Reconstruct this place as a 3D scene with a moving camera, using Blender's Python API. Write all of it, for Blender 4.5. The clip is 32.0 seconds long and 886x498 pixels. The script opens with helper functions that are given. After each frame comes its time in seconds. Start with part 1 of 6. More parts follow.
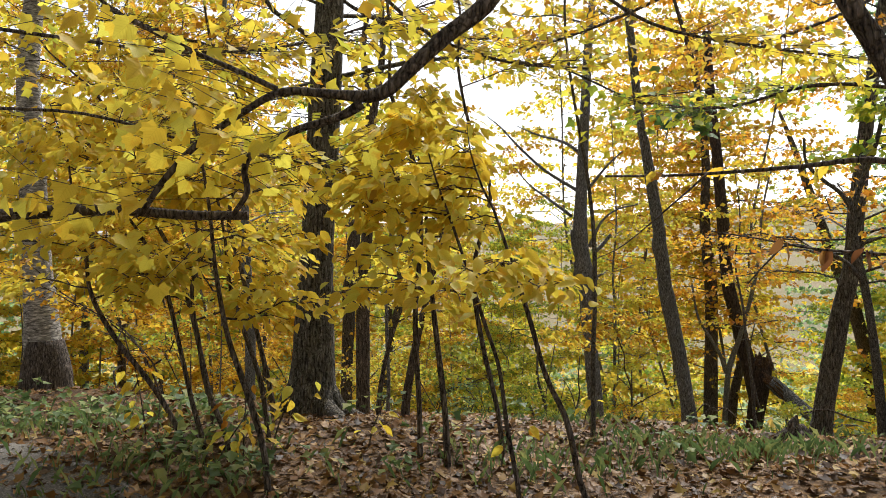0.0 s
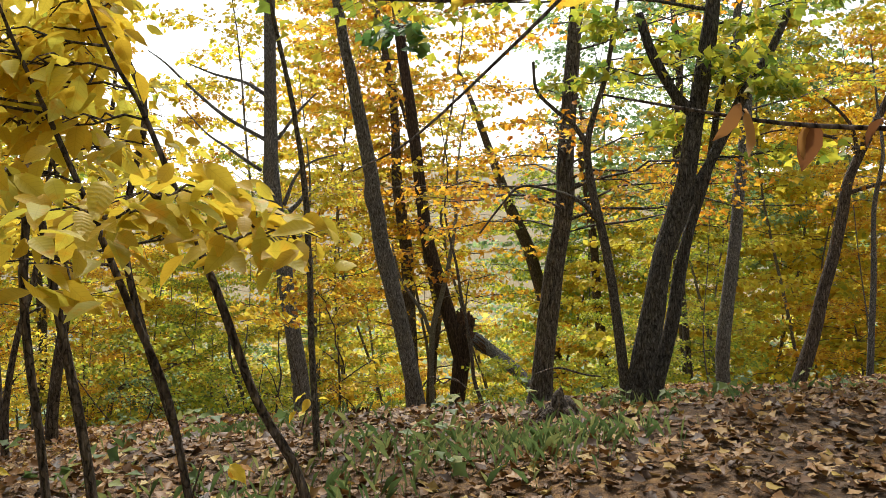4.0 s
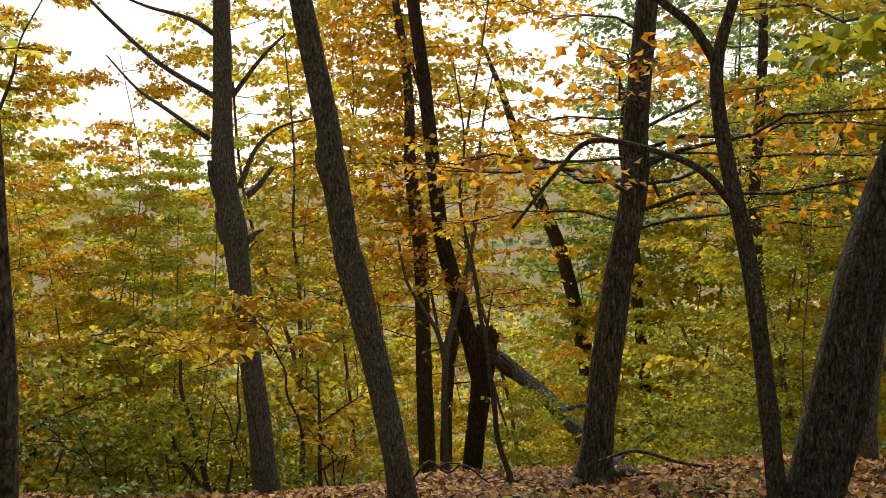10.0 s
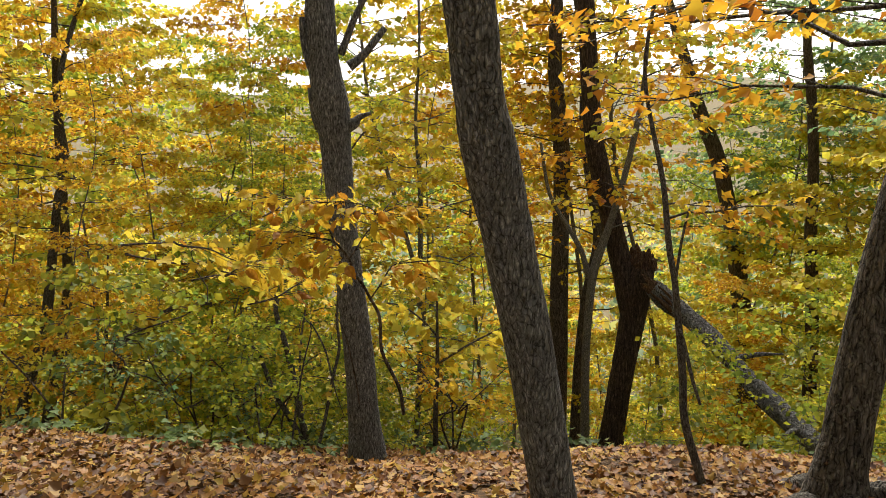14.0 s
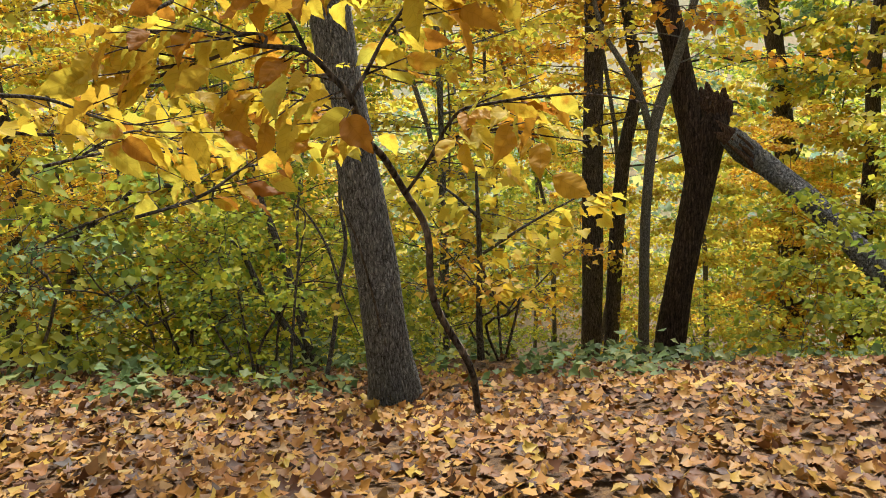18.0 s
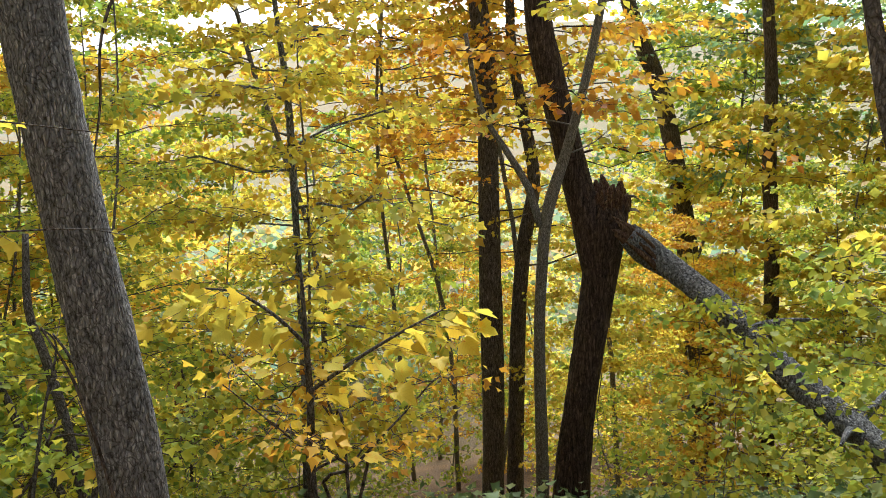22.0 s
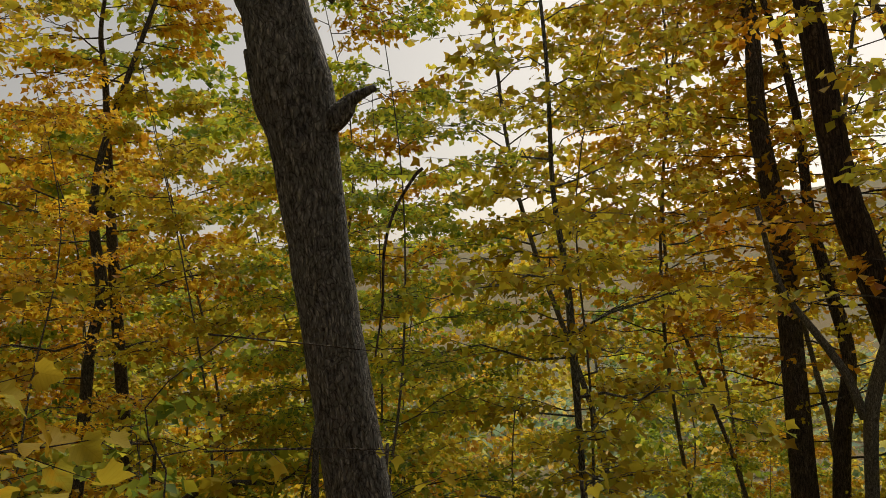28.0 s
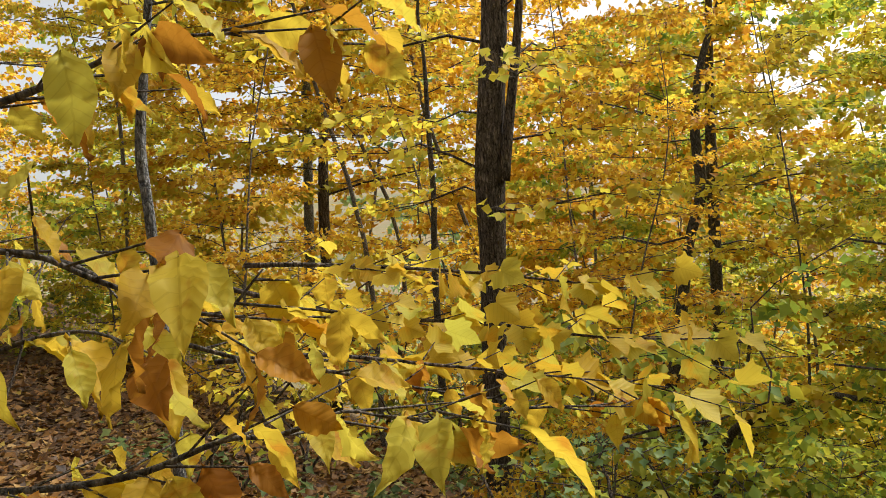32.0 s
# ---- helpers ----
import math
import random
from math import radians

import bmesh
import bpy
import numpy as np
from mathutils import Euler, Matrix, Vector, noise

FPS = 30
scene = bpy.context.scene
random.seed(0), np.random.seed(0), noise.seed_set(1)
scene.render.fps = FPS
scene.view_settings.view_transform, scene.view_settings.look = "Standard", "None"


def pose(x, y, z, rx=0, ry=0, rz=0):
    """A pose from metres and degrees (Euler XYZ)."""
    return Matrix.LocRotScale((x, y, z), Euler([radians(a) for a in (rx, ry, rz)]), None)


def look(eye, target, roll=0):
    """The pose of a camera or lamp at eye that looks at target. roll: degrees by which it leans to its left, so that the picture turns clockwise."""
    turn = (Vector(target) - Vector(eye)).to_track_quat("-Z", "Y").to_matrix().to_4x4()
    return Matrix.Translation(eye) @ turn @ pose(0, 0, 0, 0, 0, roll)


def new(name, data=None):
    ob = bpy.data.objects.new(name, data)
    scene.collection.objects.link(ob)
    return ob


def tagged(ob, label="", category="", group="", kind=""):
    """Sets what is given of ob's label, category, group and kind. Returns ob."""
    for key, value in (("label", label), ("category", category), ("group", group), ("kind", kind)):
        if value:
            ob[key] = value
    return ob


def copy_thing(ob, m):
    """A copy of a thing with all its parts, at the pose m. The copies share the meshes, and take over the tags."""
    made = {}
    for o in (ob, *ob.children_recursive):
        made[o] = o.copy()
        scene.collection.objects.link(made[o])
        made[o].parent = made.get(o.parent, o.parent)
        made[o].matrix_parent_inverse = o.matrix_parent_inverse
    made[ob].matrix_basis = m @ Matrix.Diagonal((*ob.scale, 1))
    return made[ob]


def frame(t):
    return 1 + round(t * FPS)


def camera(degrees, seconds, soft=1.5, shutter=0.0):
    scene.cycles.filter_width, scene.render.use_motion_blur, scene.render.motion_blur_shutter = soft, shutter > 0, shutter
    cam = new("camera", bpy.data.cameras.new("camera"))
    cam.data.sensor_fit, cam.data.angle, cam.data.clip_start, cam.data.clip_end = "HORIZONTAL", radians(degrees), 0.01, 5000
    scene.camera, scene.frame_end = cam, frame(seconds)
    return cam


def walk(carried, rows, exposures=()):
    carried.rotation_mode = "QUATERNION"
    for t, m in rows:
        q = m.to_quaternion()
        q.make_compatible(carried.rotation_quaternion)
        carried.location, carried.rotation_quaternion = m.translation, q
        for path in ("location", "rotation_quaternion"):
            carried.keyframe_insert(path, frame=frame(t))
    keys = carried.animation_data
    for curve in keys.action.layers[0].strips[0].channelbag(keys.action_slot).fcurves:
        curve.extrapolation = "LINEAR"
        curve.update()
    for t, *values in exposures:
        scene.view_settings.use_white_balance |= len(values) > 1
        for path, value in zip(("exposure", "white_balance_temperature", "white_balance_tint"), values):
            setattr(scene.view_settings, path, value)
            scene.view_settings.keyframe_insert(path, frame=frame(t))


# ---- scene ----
cam = camera(57.3, 32.0, 0.7)
PATH = [
    (0, (0.0, 0.0, 1.5), (0.0, 2.0, 1.498), -0.0),
    (0.5, (0.002, 0.255, 1.458), (0.173, 2.247, 1.451), -0.6),
    (1, (-0.033, 0.373, 1.39), (0.242, 2.354, 1.399), 0.2),
    (1.5, (-0.026, 0.743, 1.424), (0.438, 2.688, 1.428), -0.6),
    (2, (0.005, 0.947, 1.417), (0.554, 2.871, 1.425), -1.5),
    (2.5, (0.019, 1.109, 1.398), (0.612, 3.019, 1.374), -0.4),
    (3, (0.041, 1.287, 1.439), (0.714, 3.17, 1.414), -0.7),
    (3.5, (0.099, 1.454, 1.375), (0.818, 3.319, 1.302), -2.0),
    (5.5, (0.452, 2.423, 1.397), (1.244, 4.256, 1.277), -2.3),
    (6, (0.571, 2.576, 1.385), (1.396, 4.393, 1.247), -2.1),
    (6.5, (0.698, 2.807, 1.376), (1.544, 4.616, 1.26), -2.2),
    (7, (0.869, 3.007, 1.341), (1.717, 4.813, 1.192), -2.6),
    (7.5, (0.941, 3.186, 1.364), (1.77, 4.999, 1.212), -1.4),
    (8, (1.0, 3.464, 1.354), (1.798, 5.295, 1.243), -3.5),
    (8.5, (1.096, 3.673, 1.35), (1.834, 5.53, 1.267), -3.2),
    (9, (1.217, 3.9, 1.324), (1.942, 5.764, 1.276), -2.0),
    (9.5, (1.272, 4.124, 1.289), (1.989, 5.99, 1.233), -1.5),
    (10, (1.348, 4.357, 1.275), (2.037, 6.232, 1.17), -1.9),
    (10.5, (1.493, 4.589, 1.254), (2.135, 6.481, 1.164), -1.2),
    (11, (1.533, 4.793, 1.225), (2.152, 6.693, 1.146), -0.5),
    (11.5, (1.59, 5.091, 1.207), (2.201, 6.98, 0.965), -2.3),
    (12, (1.67, 5.31, 1.148), (2.255, 7.203, 0.876), -1.4),
    (12.5, (1.706, 5.62, 1.123), (2.246, 7.52, 0.813), -0.9),
    (13, (1.699, 5.834, 1.111), (2.202, 7.75, 0.837), -0.9),
    (13.5, (1.771, 6.093, 1.077), (2.168, 8.038, 0.836), -0.9),
    (14, (1.807, 6.334, 1.052), (2.181, 8.273, 0.739), -0.4),
    (14.5, (1.802, 6.65, 1.02), (2.192, 8.598, 0.791), -1.3),
    (16.5, (1.822, 7.813, 0.847), (2.099, 9.778, 0.598), -2.5),
    (17, (1.856, 7.961, 0.813), (2.136, 9.9, 0.408), -2.0),
    (17.5, (1.893, 8.139, 0.782), (2.214, 10.043, 0.262), -3.1),
    (18, (1.948, 8.279, 0.685), (2.282, 10.143, 0.039), -3.4),
    (18.5, (1.986, 8.409, 0.679), (2.392, 10.26, 0.04), -5.7),
    (19, (1.922, 8.487, 0.722), (2.52, 10.297, 0.119), -5.9),
    (19.5, (2.131, 8.606, 0.651), (2.839, 10.377, 0.049), -4.3),
    (20, (2.201, 8.8, 0.597), (2.863, 10.602, 0.036), -3.7),
    (20.5, (2.297, 8.948, 0.552), (2.941, 10.798, 0.151), -4.0),
    (21, (2.397, 9.079, 0.538), (3.042, 10.941, 0.195), -1.4),
    (21.5, (2.519, 9.243, 0.485), (3.129, 11.114, 0.13), -0.7),
    (22, (2.641, 9.369, 0.435), (3.204, 11.24, 0.008), -2.1),
    (22.5, (2.73, 9.541, 0.384), (3.184, 11.421, -0.124), -3.7),
    (23, (2.736, 9.622, 0.376), (3.165, 11.527, -0.057), -4.1),
    (23.5, (2.727, 9.683, 0.383), (3.158, 11.592, -0.026), -3.1),
    (24, (2.737, 9.71, 0.417), (3.146, 11.641, 0.092), -3.1),
    (24.5, (2.73, 9.706, 0.434), (3.136, 11.643, 0.139), -3.3),
    (25, (2.716, 9.696, 0.473), (3.1, 11.638, 0.187), -2.9),
    (25.5, (2.714, 9.68, 0.52), (3.074, 11.641, 0.36), -2.9),
    (27.5, (2.711, 9.636, 0.509), (2.887, 11.621, 0.681), -5.5),
    (28, (2.712, 9.632, 0.506), (2.63, 11.63, 0.546), -5.1),
    (28.5, (2.736, 9.63, 0.537), (2.395, 11.6, 0.495), -4.2),
    (29, (2.713, 9.663, 0.528), (2.12, 11.572, 0.471), -4.3),
    (29.5, (2.691, 9.668, 0.528), (1.939, 11.52, 0.445), -4.3),
    (30, (2.659, 9.659, 0.519), (1.78, 11.452, 0.415), -3.1),
    (30.5, (2.635, 9.637, 0.523), (1.613, 11.353, 0.412), -3.6),
    (31, (2.61, 9.647, 0.513), (1.365, 11.21, 0.423), -5.1),
    (31.5, (2.57, 9.702, 0.502), (1.189, 11.146, 0.419), -5.3),
    (32, (2.58, 9.672, 0.514), (1.231, 11.146, 0.421), -4.1),
]
EXPOSURES = [(0.0, 0.8, 6200, 10), (3.0, 0.85, 6400, 10), (6.0, 0.95, 6500, 10), (8.0, 0.55, 6900, 10), (10.0, 0.22, 7400, 10), (11.0, 0.18, 7400, 10), (12.0, 0.45, 6900, 10), (14.0, 0.8, 6700, 10), (16.5, 0.65, 6800, 10), (18.0, 1.25, 6250, 10), (19.0, 1.45, 5900, 10), (21.0, 1.43, 5700, 10), (23.0, 1.35, 5900, 10), (25.5, 0.95, 6400, 10), (28.0, -0.45, 7300, 10), (30.0, 0.55, 6900, 10), (32.0, 0.86, 6500, 10)]
walk(cam, [(t, look(eye, target, roll)) for t, eye, target, roll in PATH], EXPOSURES)

# ---- light ----
world = bpy.data.worlds.new("sky")
scene.world = world
world.use_nodes = True
wn, wl = world.node_tree.nodes, world.node_tree.links
wn.clear()
sky = wn.new("ShaderNodeTexSky")
sky.sky_type = "NISHITA"
sky.sun_disc = False
sky.sun_elevation, sky.sun_rotation = radians(38), radians(20)
sky.air_density, sky.dust_density, sky.ozone_density = 1.0, 2.0, 1.0
grey = wn.new("ShaderNodeHueSaturation")
grey.inputs["Saturation"].default_value = 0.22
back = wn.new("ShaderNodeBackground")
back.inputs["Strength"].default_value = 0.1
wo = wn.new("ShaderNodeOutputWorld")
wl.new(sky.outputs[0], grey.inputs["Color"])
wl.new(grey.outputs[0], back.inputs[0])
wl.new(back.outputs[0], wo.inputs[0])

sun = new("sun", bpy.data.lights.new("sun", "SUN"))
sun.data.energy, sun.data.angle, sun.data.color = 4.0, radians(20), (1.0, 0.95, 0.86)
sun.matrix_world = look((0, 0, 30), (-6, -18, 4))


# ---- materials ----
def shader(name):
    m = bpy.data.materials.new(name)
    m.use_nodes = True
    t = m.node_tree
    t.nodes.clear()
    out = t.nodes.new("ShaderNodeOutputMaterial")
    return m, t.nodes, t.links, out


def ramp(nodes, stops):
    r = nodes.new("ShaderNodeValToRGB")
    e = r.color_ramp.elements
    while len(e) < len(stops):
        e.new(0.5)
    for el, (p, c) in zip(e, stops):
        el.position, el.color = p, (*c, 1)
    return r


def noise_tex(nodes, links, scale, detail=4.0, squash=None, rough=0.55):
    co = nodes.new("ShaderNodeTexCoord")
    n = nodes.new("ShaderNodeTexNoise")
    n.inputs["Scale"].default_value, n.inputs["Detail"].default_value, n.inputs["Roughness"].default_value = scale, detail, rough
    if squash:
        mp = nodes.new("ShaderNodeMapping")
        mp.inputs["Scale"].default_value = squash
        links.new(co.outputs["Object"], mp.inputs[0])
        links.new(mp.outputs[0], n.inputs["Vector"])
    else:
        links.new(co.outputs["Object"], n.inputs["Vector"])
    return n


def bark(name, dark, light, plates=30.0, depth=0.6, lichen=None, squash=(1, 1, 0.2), crack=0.16):
    """Bark: long plates between dark fissures, fine flakes, a coarse change of tone, lichen."""
    m, n, l, out = shader(name)
    b = n.new("ShaderNodeBsdfPrincipled")
    b.inputs["Roughness"].default_value = 0.92
    b.inputs["Specular IOR Level"].default_value = 0.2
    co = n.new("ShaderNodeTexCoord")
    mp = n.new("ShaderNodeMapping")
    mp.inputs["Scale"].default_value = squash
    l.new(co.outputs["Object"], mp.inputs[0])
    wob = n.new("ShaderNodeTexNoise")
    wob.inputs["Scale"].default_value, wob.inputs["Detail"].default_value = 9.0, 4.0
    l.new(co.outputs["Object"], wob.inputs["Vector"])
    add = n.new("ShaderNodeMix")
    add.data_type, add.blend_type = "RGBA", "LINEAR_LIGHT"
    add.inputs[0].default_value = 0.05
    l.new(mp.outputs[0], add.inputs[6])
    l.new(wob.outputs["Color"], add.inputs[7])
    vo = n.new("ShaderNodeTexVoronoi")
    vo.feature = "DISTANCE_TO_EDGE"
    vo.inputs["Scale"].default_value = plates
    l.new(add.outputs[2], vo.inputs["Vector"])
    plate = n.new("ShaderNodeMapRange")
    plate.inputs[2].default_value = crack
    l.new(vo.outputs["Distance"], plate.inputs[0])
    flake = noise_tex(n, l, plates * 1.7, 4, (1, 1, squash[2]), 0.6)
    height = n.new("ShaderNodeMath")
    height.operation = "MULTIPLY_ADD"
    height.inputs[1].default_value = 0.22
    l.new(plate.outputs[0], height.inputs[0])
    l.new(flake.outputs[0], height.inputs[2])
    cr = ramp(n, [(0.42, dark), (0.66, tuple(0.36 * (p + q) for p, q in zip(dark, light))), (0.76, tuple(0.5 * (p + q) for p, q in zip(dark, light))), (0.86, light)])
    l.new(height.outputs[0], cr.inputs[0])
    tone = noise_tex(n, l, 2.6, 4)
    shade = n.new("ShaderNodeMix")
    shade.data_type, shade.blend_type = "RGBA", "MULTIPLY"
    shade.inputs[0].default_value = 0.5
    tr = ramp(n, [(0.3, (0.6, 0.58, 0.55)), (0.7, (1.2, 1.18, 1.14))])
    l.new(tone.outputs[0], tr.inputs[0])
    l.new(cr.outputs[0], shade.inputs[6])
    l.new(tr.outputs[0], shade.inputs[7])
    last = shade.outputs[2]
    if lichen:
        spots = noise_tex(n, l, 38.0, 5)
        sr = ramp(n, [(0.58, (0, 0, 0)), (0.68, (0.8, 0.8, 0.8))])
        l.new(spots.outputs[0], sr.inputs[0])
        mx = n.new("ShaderNodeMix")
        mx.data_type = "RGBA"
        mx.inputs[7].default_value = (*lichen, 1)
        l.new(sr.outputs[0], mx.inputs[0])
        l.new(last, mx.inputs[6])
        last = mx.outputs[2]
    bump = n.new("ShaderNodeBump")
    bump.inputs["Strength"].default_value, bump.inputs["Distance"].default_value = depth, 0.03
    l.new(height.outputs[0], bump.inputs["Height"])
    l.new(last, b.inputs["Base Color"])
    l.new(bump.outputs[0], b.inputs["Normal"])
    l.new(b.outputs[0], out.inputs[0])
    return m


def leaf(name, stops, glow=0.45, mottle=None, veins=False):
    """Leaf blades: each its own tone, with light coming through from behind."""
    m, n, l, out = shader(name)
    g = n.new("ShaderNodeNewGeometry")
    cr = ramp(n, stops)
    l.new(g.outputs["Random Per Island"], cr.inputs[0])
    colour = cr.outputs[0]
    tone = noise_tex(n, l, 0.55, 2)
    tr = ramp(n, [(0.3, (0.72, 0.72, 0.72)), (0.7, (1.12, 1.12, 1.12))])
    l.new(tone.outputs[0], tr.inputs[0])
    mu = n.new("ShaderNodeMix")
    mu.data_type, mu.blend_type = "RGBA", "MULTIPLY"
    mu.inputs[0].default_value = 1.0
    l.new(colour, mu.inputs[6])
    l.new(tr.outputs[0], mu.inputs[7])
    colour = mu.outputs[2]
    if mottle:
        sp = noise_tex(n, l, mottle[1], 4)
        sr = ramp(n, [(0.57, (0, 0, 0)), (0.7, (1, 1, 1))])
        l.new(sp.outputs[0], sr.inputs[0])
        mx = n.new("ShaderNodeMix")
        mx.data_type = "RGBA"
        mx.inputs[7].default_value = (*mottle[0], 1)
        l.new(sr.outputs[0], mx.inputs[0])
        l.new(colour, mx.inputs[6])
        colour = mx.outputs[2]
    d = n.new("ShaderNodeBsdfPrincipled")
    if veins:
        # ribs: one along the middle, others slanting off to the edge
        uv = n.new("ShaderNodeTexCoord")
        sp = n.new("ShaderNodeSeparateXYZ")
        l.new(uv.outputs["UV"], sp.inputs[0])

        def calc(op, a, c):
            q = n.new("ShaderNodeMath")
            q.operation = op
            for s, val in zip(q.inputs, (a, c)):
                if isinstance(val, (int, float)):
                    s.default_value = val
                else:
                    l.new(val, s)
            return q.outputs[0]

        across = calc("ABSOLUTE", sp.outputs[0], 0)
        slant = calc("SINE", calc("MULTIPLY", calc("SUBTRACT", sp.outputs[1], calc("MULTIPLY", across, 0.8)), 46.0), 0)
        rib = calc("MAXIMUM", calc("GREATER_THAN", slant, 0.93), calc("LESS_THAN", across, 0.012))
        vm = n.new("ShaderNodeMix")
        vm.data_type, vm.blend_type = "RGBA", "MULTIPLY"
        vm.inputs[7].default_value = (0.7, 0.64, 0.5, 1)
        l.new(calc("MULTIPLY", rib, 0.3), vm.inputs[0])
        l.new(colour, vm.inputs[6])
        colour = vm.outputs[2]
        vb = n.new("ShaderNodeBump")
        vb.inputs["Strength"].default_value, vb.inputs["Distance"].default_value = 0.2, 0.001
        l.new(slant, vb.inputs["Height"])
        l.new(vb.outputs[0], d.inputs["Normal"])
    d.inputs["Roughness"].default_value = 0.55
    d.inputs["Specular IOR Level"].default_value = 0.25
    tl = n.new("ShaderNodeBsdfTranslucent")
    mix = n.new("ShaderNodeMixShader")
    mix.inputs[0].default_value = glow
    l.new(colour, d.inputs["Base Color"])
    l.new(colour, tl.inputs[0])
    l.new(d.outputs[0], mix.inputs[1])
    l.new(tl.outputs[0], mix.inputs[2])
    l.new(mix.outputs[0], out.inputs[0])
    return m


def soil(name):
    m, n, l, out = shader(name)
    b = n.new("ShaderNodeBsdfPrincipled")
    b.inputs["Roughness"].default_value = 0.95
    fine, coarse = noise_tex(n, l, 22, 6, None, 0.7), noise_tex(n, l, 0.8, 3)
    cr = ramp(n, [(0.3, (0.035, 0.022, 0.012)), (0.5, (0.13, 0.07, 0.03)), (0.7, (0.3, 0.17, 0.06))])
    gr = ramp(n, [(0.45, (0.5, 0.5, 0.5)), (0.62, (1, 1, 1))])
    l.new(fine.outputs[0], cr.inputs[0])
    l.new(coarse.outputs[0], gr.inputs[0])
    mx = n.new("ShaderNodeMix")
    mx.data_type, mx.blend_type = "RGBA", "MULTIPLY"
    mx.inputs[0].default_value = 0.8
    l.new(cr.outputs[0], mx.inputs[6])
    l.new(gr.outputs[0], mx.inputs[7])
    # beyond the slope: valley meadows and autumn woods, distance haze put into the colour
    woods = noise_tex(n, l, 0.03, 8, None, 0.75)
    wr = ramp(n, [(0.3, (0.06, 0.09, 0.055)), (0.45, (0.15, 0.13, 0.055)), (0.56, (0.18, 0.13, 0.06)), (0.7, (0.11, 0.15, 0.12))])
    l.new(woods.outputs[0], wr.inputs[0])
    co = n.new("ShaderNodeTexCoord")
    ln = n.new("ShaderNodeVectorMath")
    ln.operation = "LENGTH"
    l.new(co.outputs["Object"], ln.inputs[0])
    mr = n.new("ShaderNodeMapRange")
    mr.inputs[1].default_value, mr.inputs[2].default_value = 30, 60
    l.new(ln.outputs["Value"], mr.inputs[0])
    fm = n.new("ShaderNodeMix")
    fm.data_type = "RGBA"
    l.new(mr.outputs[0], fm.inputs[0])
    l.new(mx.outputs[2], fm.inputs[6])
    l.new(wr.outputs[0], fm.inputs[7])
    bump = n.new("ShaderNodeBump")
    bump.inputs["Distance"].default_value = 0.04
    l.new(fine.outputs[0], bump.inputs["Height"])
    l.new(fm.outputs[2], b.inputs["Base Color"])
    l.new(bump.outputs[0], b.inputs["Normal"])
    l.new(b.outputs[0], out.inputs[0])
    return m


BARK_GREY = bark("bark_grey", (0.045, 0.046, 0.048), (0.46, 0.465, 0.47), 62, 1.0, (0.2, 0.21, 0.21), (1, 1, 0.24))
BARK_OAK = bark("bark_oak", (0.012, 0.011, 0.01), (0.27, 0.25, 0.225), 36, 1.0, (0.2, 0.205, 0.16), (1, 1, 0.15))
BARK_SMOKE = bark("bark_smoke", (0.014, 0.013, 0.013), (0.2, 0.19, 0.18), 46, 0.9, (0.13, 0.13, 0.115), (1, 1, 0.2))
BARK_DARK = bark("bark_dark", (0.016, 0.013, 0.012), (0.26, 0.215, 0.185), 40, 0.9, None, (1, 1, 0.16))
BARK_SNAG = bark("bark_snag", (0.014, 0.01, 0.009), (0.15, 0.105, 0.085), 34, 0.7, None, (1, 1, 0.14))
BARK_SLIM = bark("bark_slim", (0.022, 0.019, 0.017), (0.22, 0.2, 0.18), 70, 0.5, (0.16, 0.15, 0.13), (1, 1, 0.3))
BARK_PALE = bark("bark_pale", (0.06, 0.055, 0.05), (0.36, 0.34, 0.31), 70, 0.5, (0.22, 0.21, 0.19), (1, 1, 0.3))
BARK_BIRCH = bark("bark_birch", (0.06, 0.055, 0.052), (0.6, 0.57, 0.54), 9, 0.3, None, (0.6, 0.6, 3.0), 0.1)
DEADWOOD = bark("deadwood", (0.03, 0.03, 0.033), (0.42, 0.43, 0.46), 42, 1.0, (0.16, 0.16, 0.16), (0.5, 0.16, 0.5))
SPLINTER = bark("splintered_wood", (0.04, 0.02, 0.014), (0.27, 0.17, 0.115), 50, 0.8)

YELLOW = leaf("leaf_yellow", [(0.0, (0.5, 0.300, 0.03)), (0.18, (0.68, 0.500, 0.05)), (0.55, (0.8, 0.680, 0.075)), (0.82, (0.74, 0.680, 0.08)), (1.0, (0.4, 0.480, 0.07))], 0.58)
GOLD = leaf("leaf_gold", [(0.0, (0.45, 0.190, 0.02)), (0.25, (0.72, 0.399, 0.035)), (0.65, (0.84, 0.570, 0.05)), (1.0, (0.8, 0.646, 0.07))], 0.58)
ORANGE = leaf("leaf_orange", [(0.0, (0.45, 0.158, 0.02)), (0.35, (0.74, 0.353, 0.03)), (0.7, (0.84, 0.484, 0.04)), (1.0, (0.83, 0.595, 0.06))], 0.58)
LIME = leaf("leaf_lime", [(0.0, (0.7, 0.620, 0.06)), (0.4, (0.54, 0.570, 0.06)), (0.75, (0.34, 0.440, 0.06)), (1.0, (0.17, 0.290, 0.05))], 0.58)
GREEN = leaf("leaf_green", [(0.0, (0.15, 0.28, 0.13)), (0.5, (0.27, 0.41, 0.17)), (1.0, (0.48, 0.54, 0.18))], 0.58)
BEECH = leaf("leaf_beech", [(0.0, (0.42, 0.17, 0.02)), (0.14, (0.66, 0.35, 0.035)), (0.35, (0.8, 0.56, 0.055)), (0.8, (0.83, 0.68, 0.075)), (1.0, (0.7, 0.66, 0.1))], 0.58, ((0.58, 0.29, 0.03), 22), True)
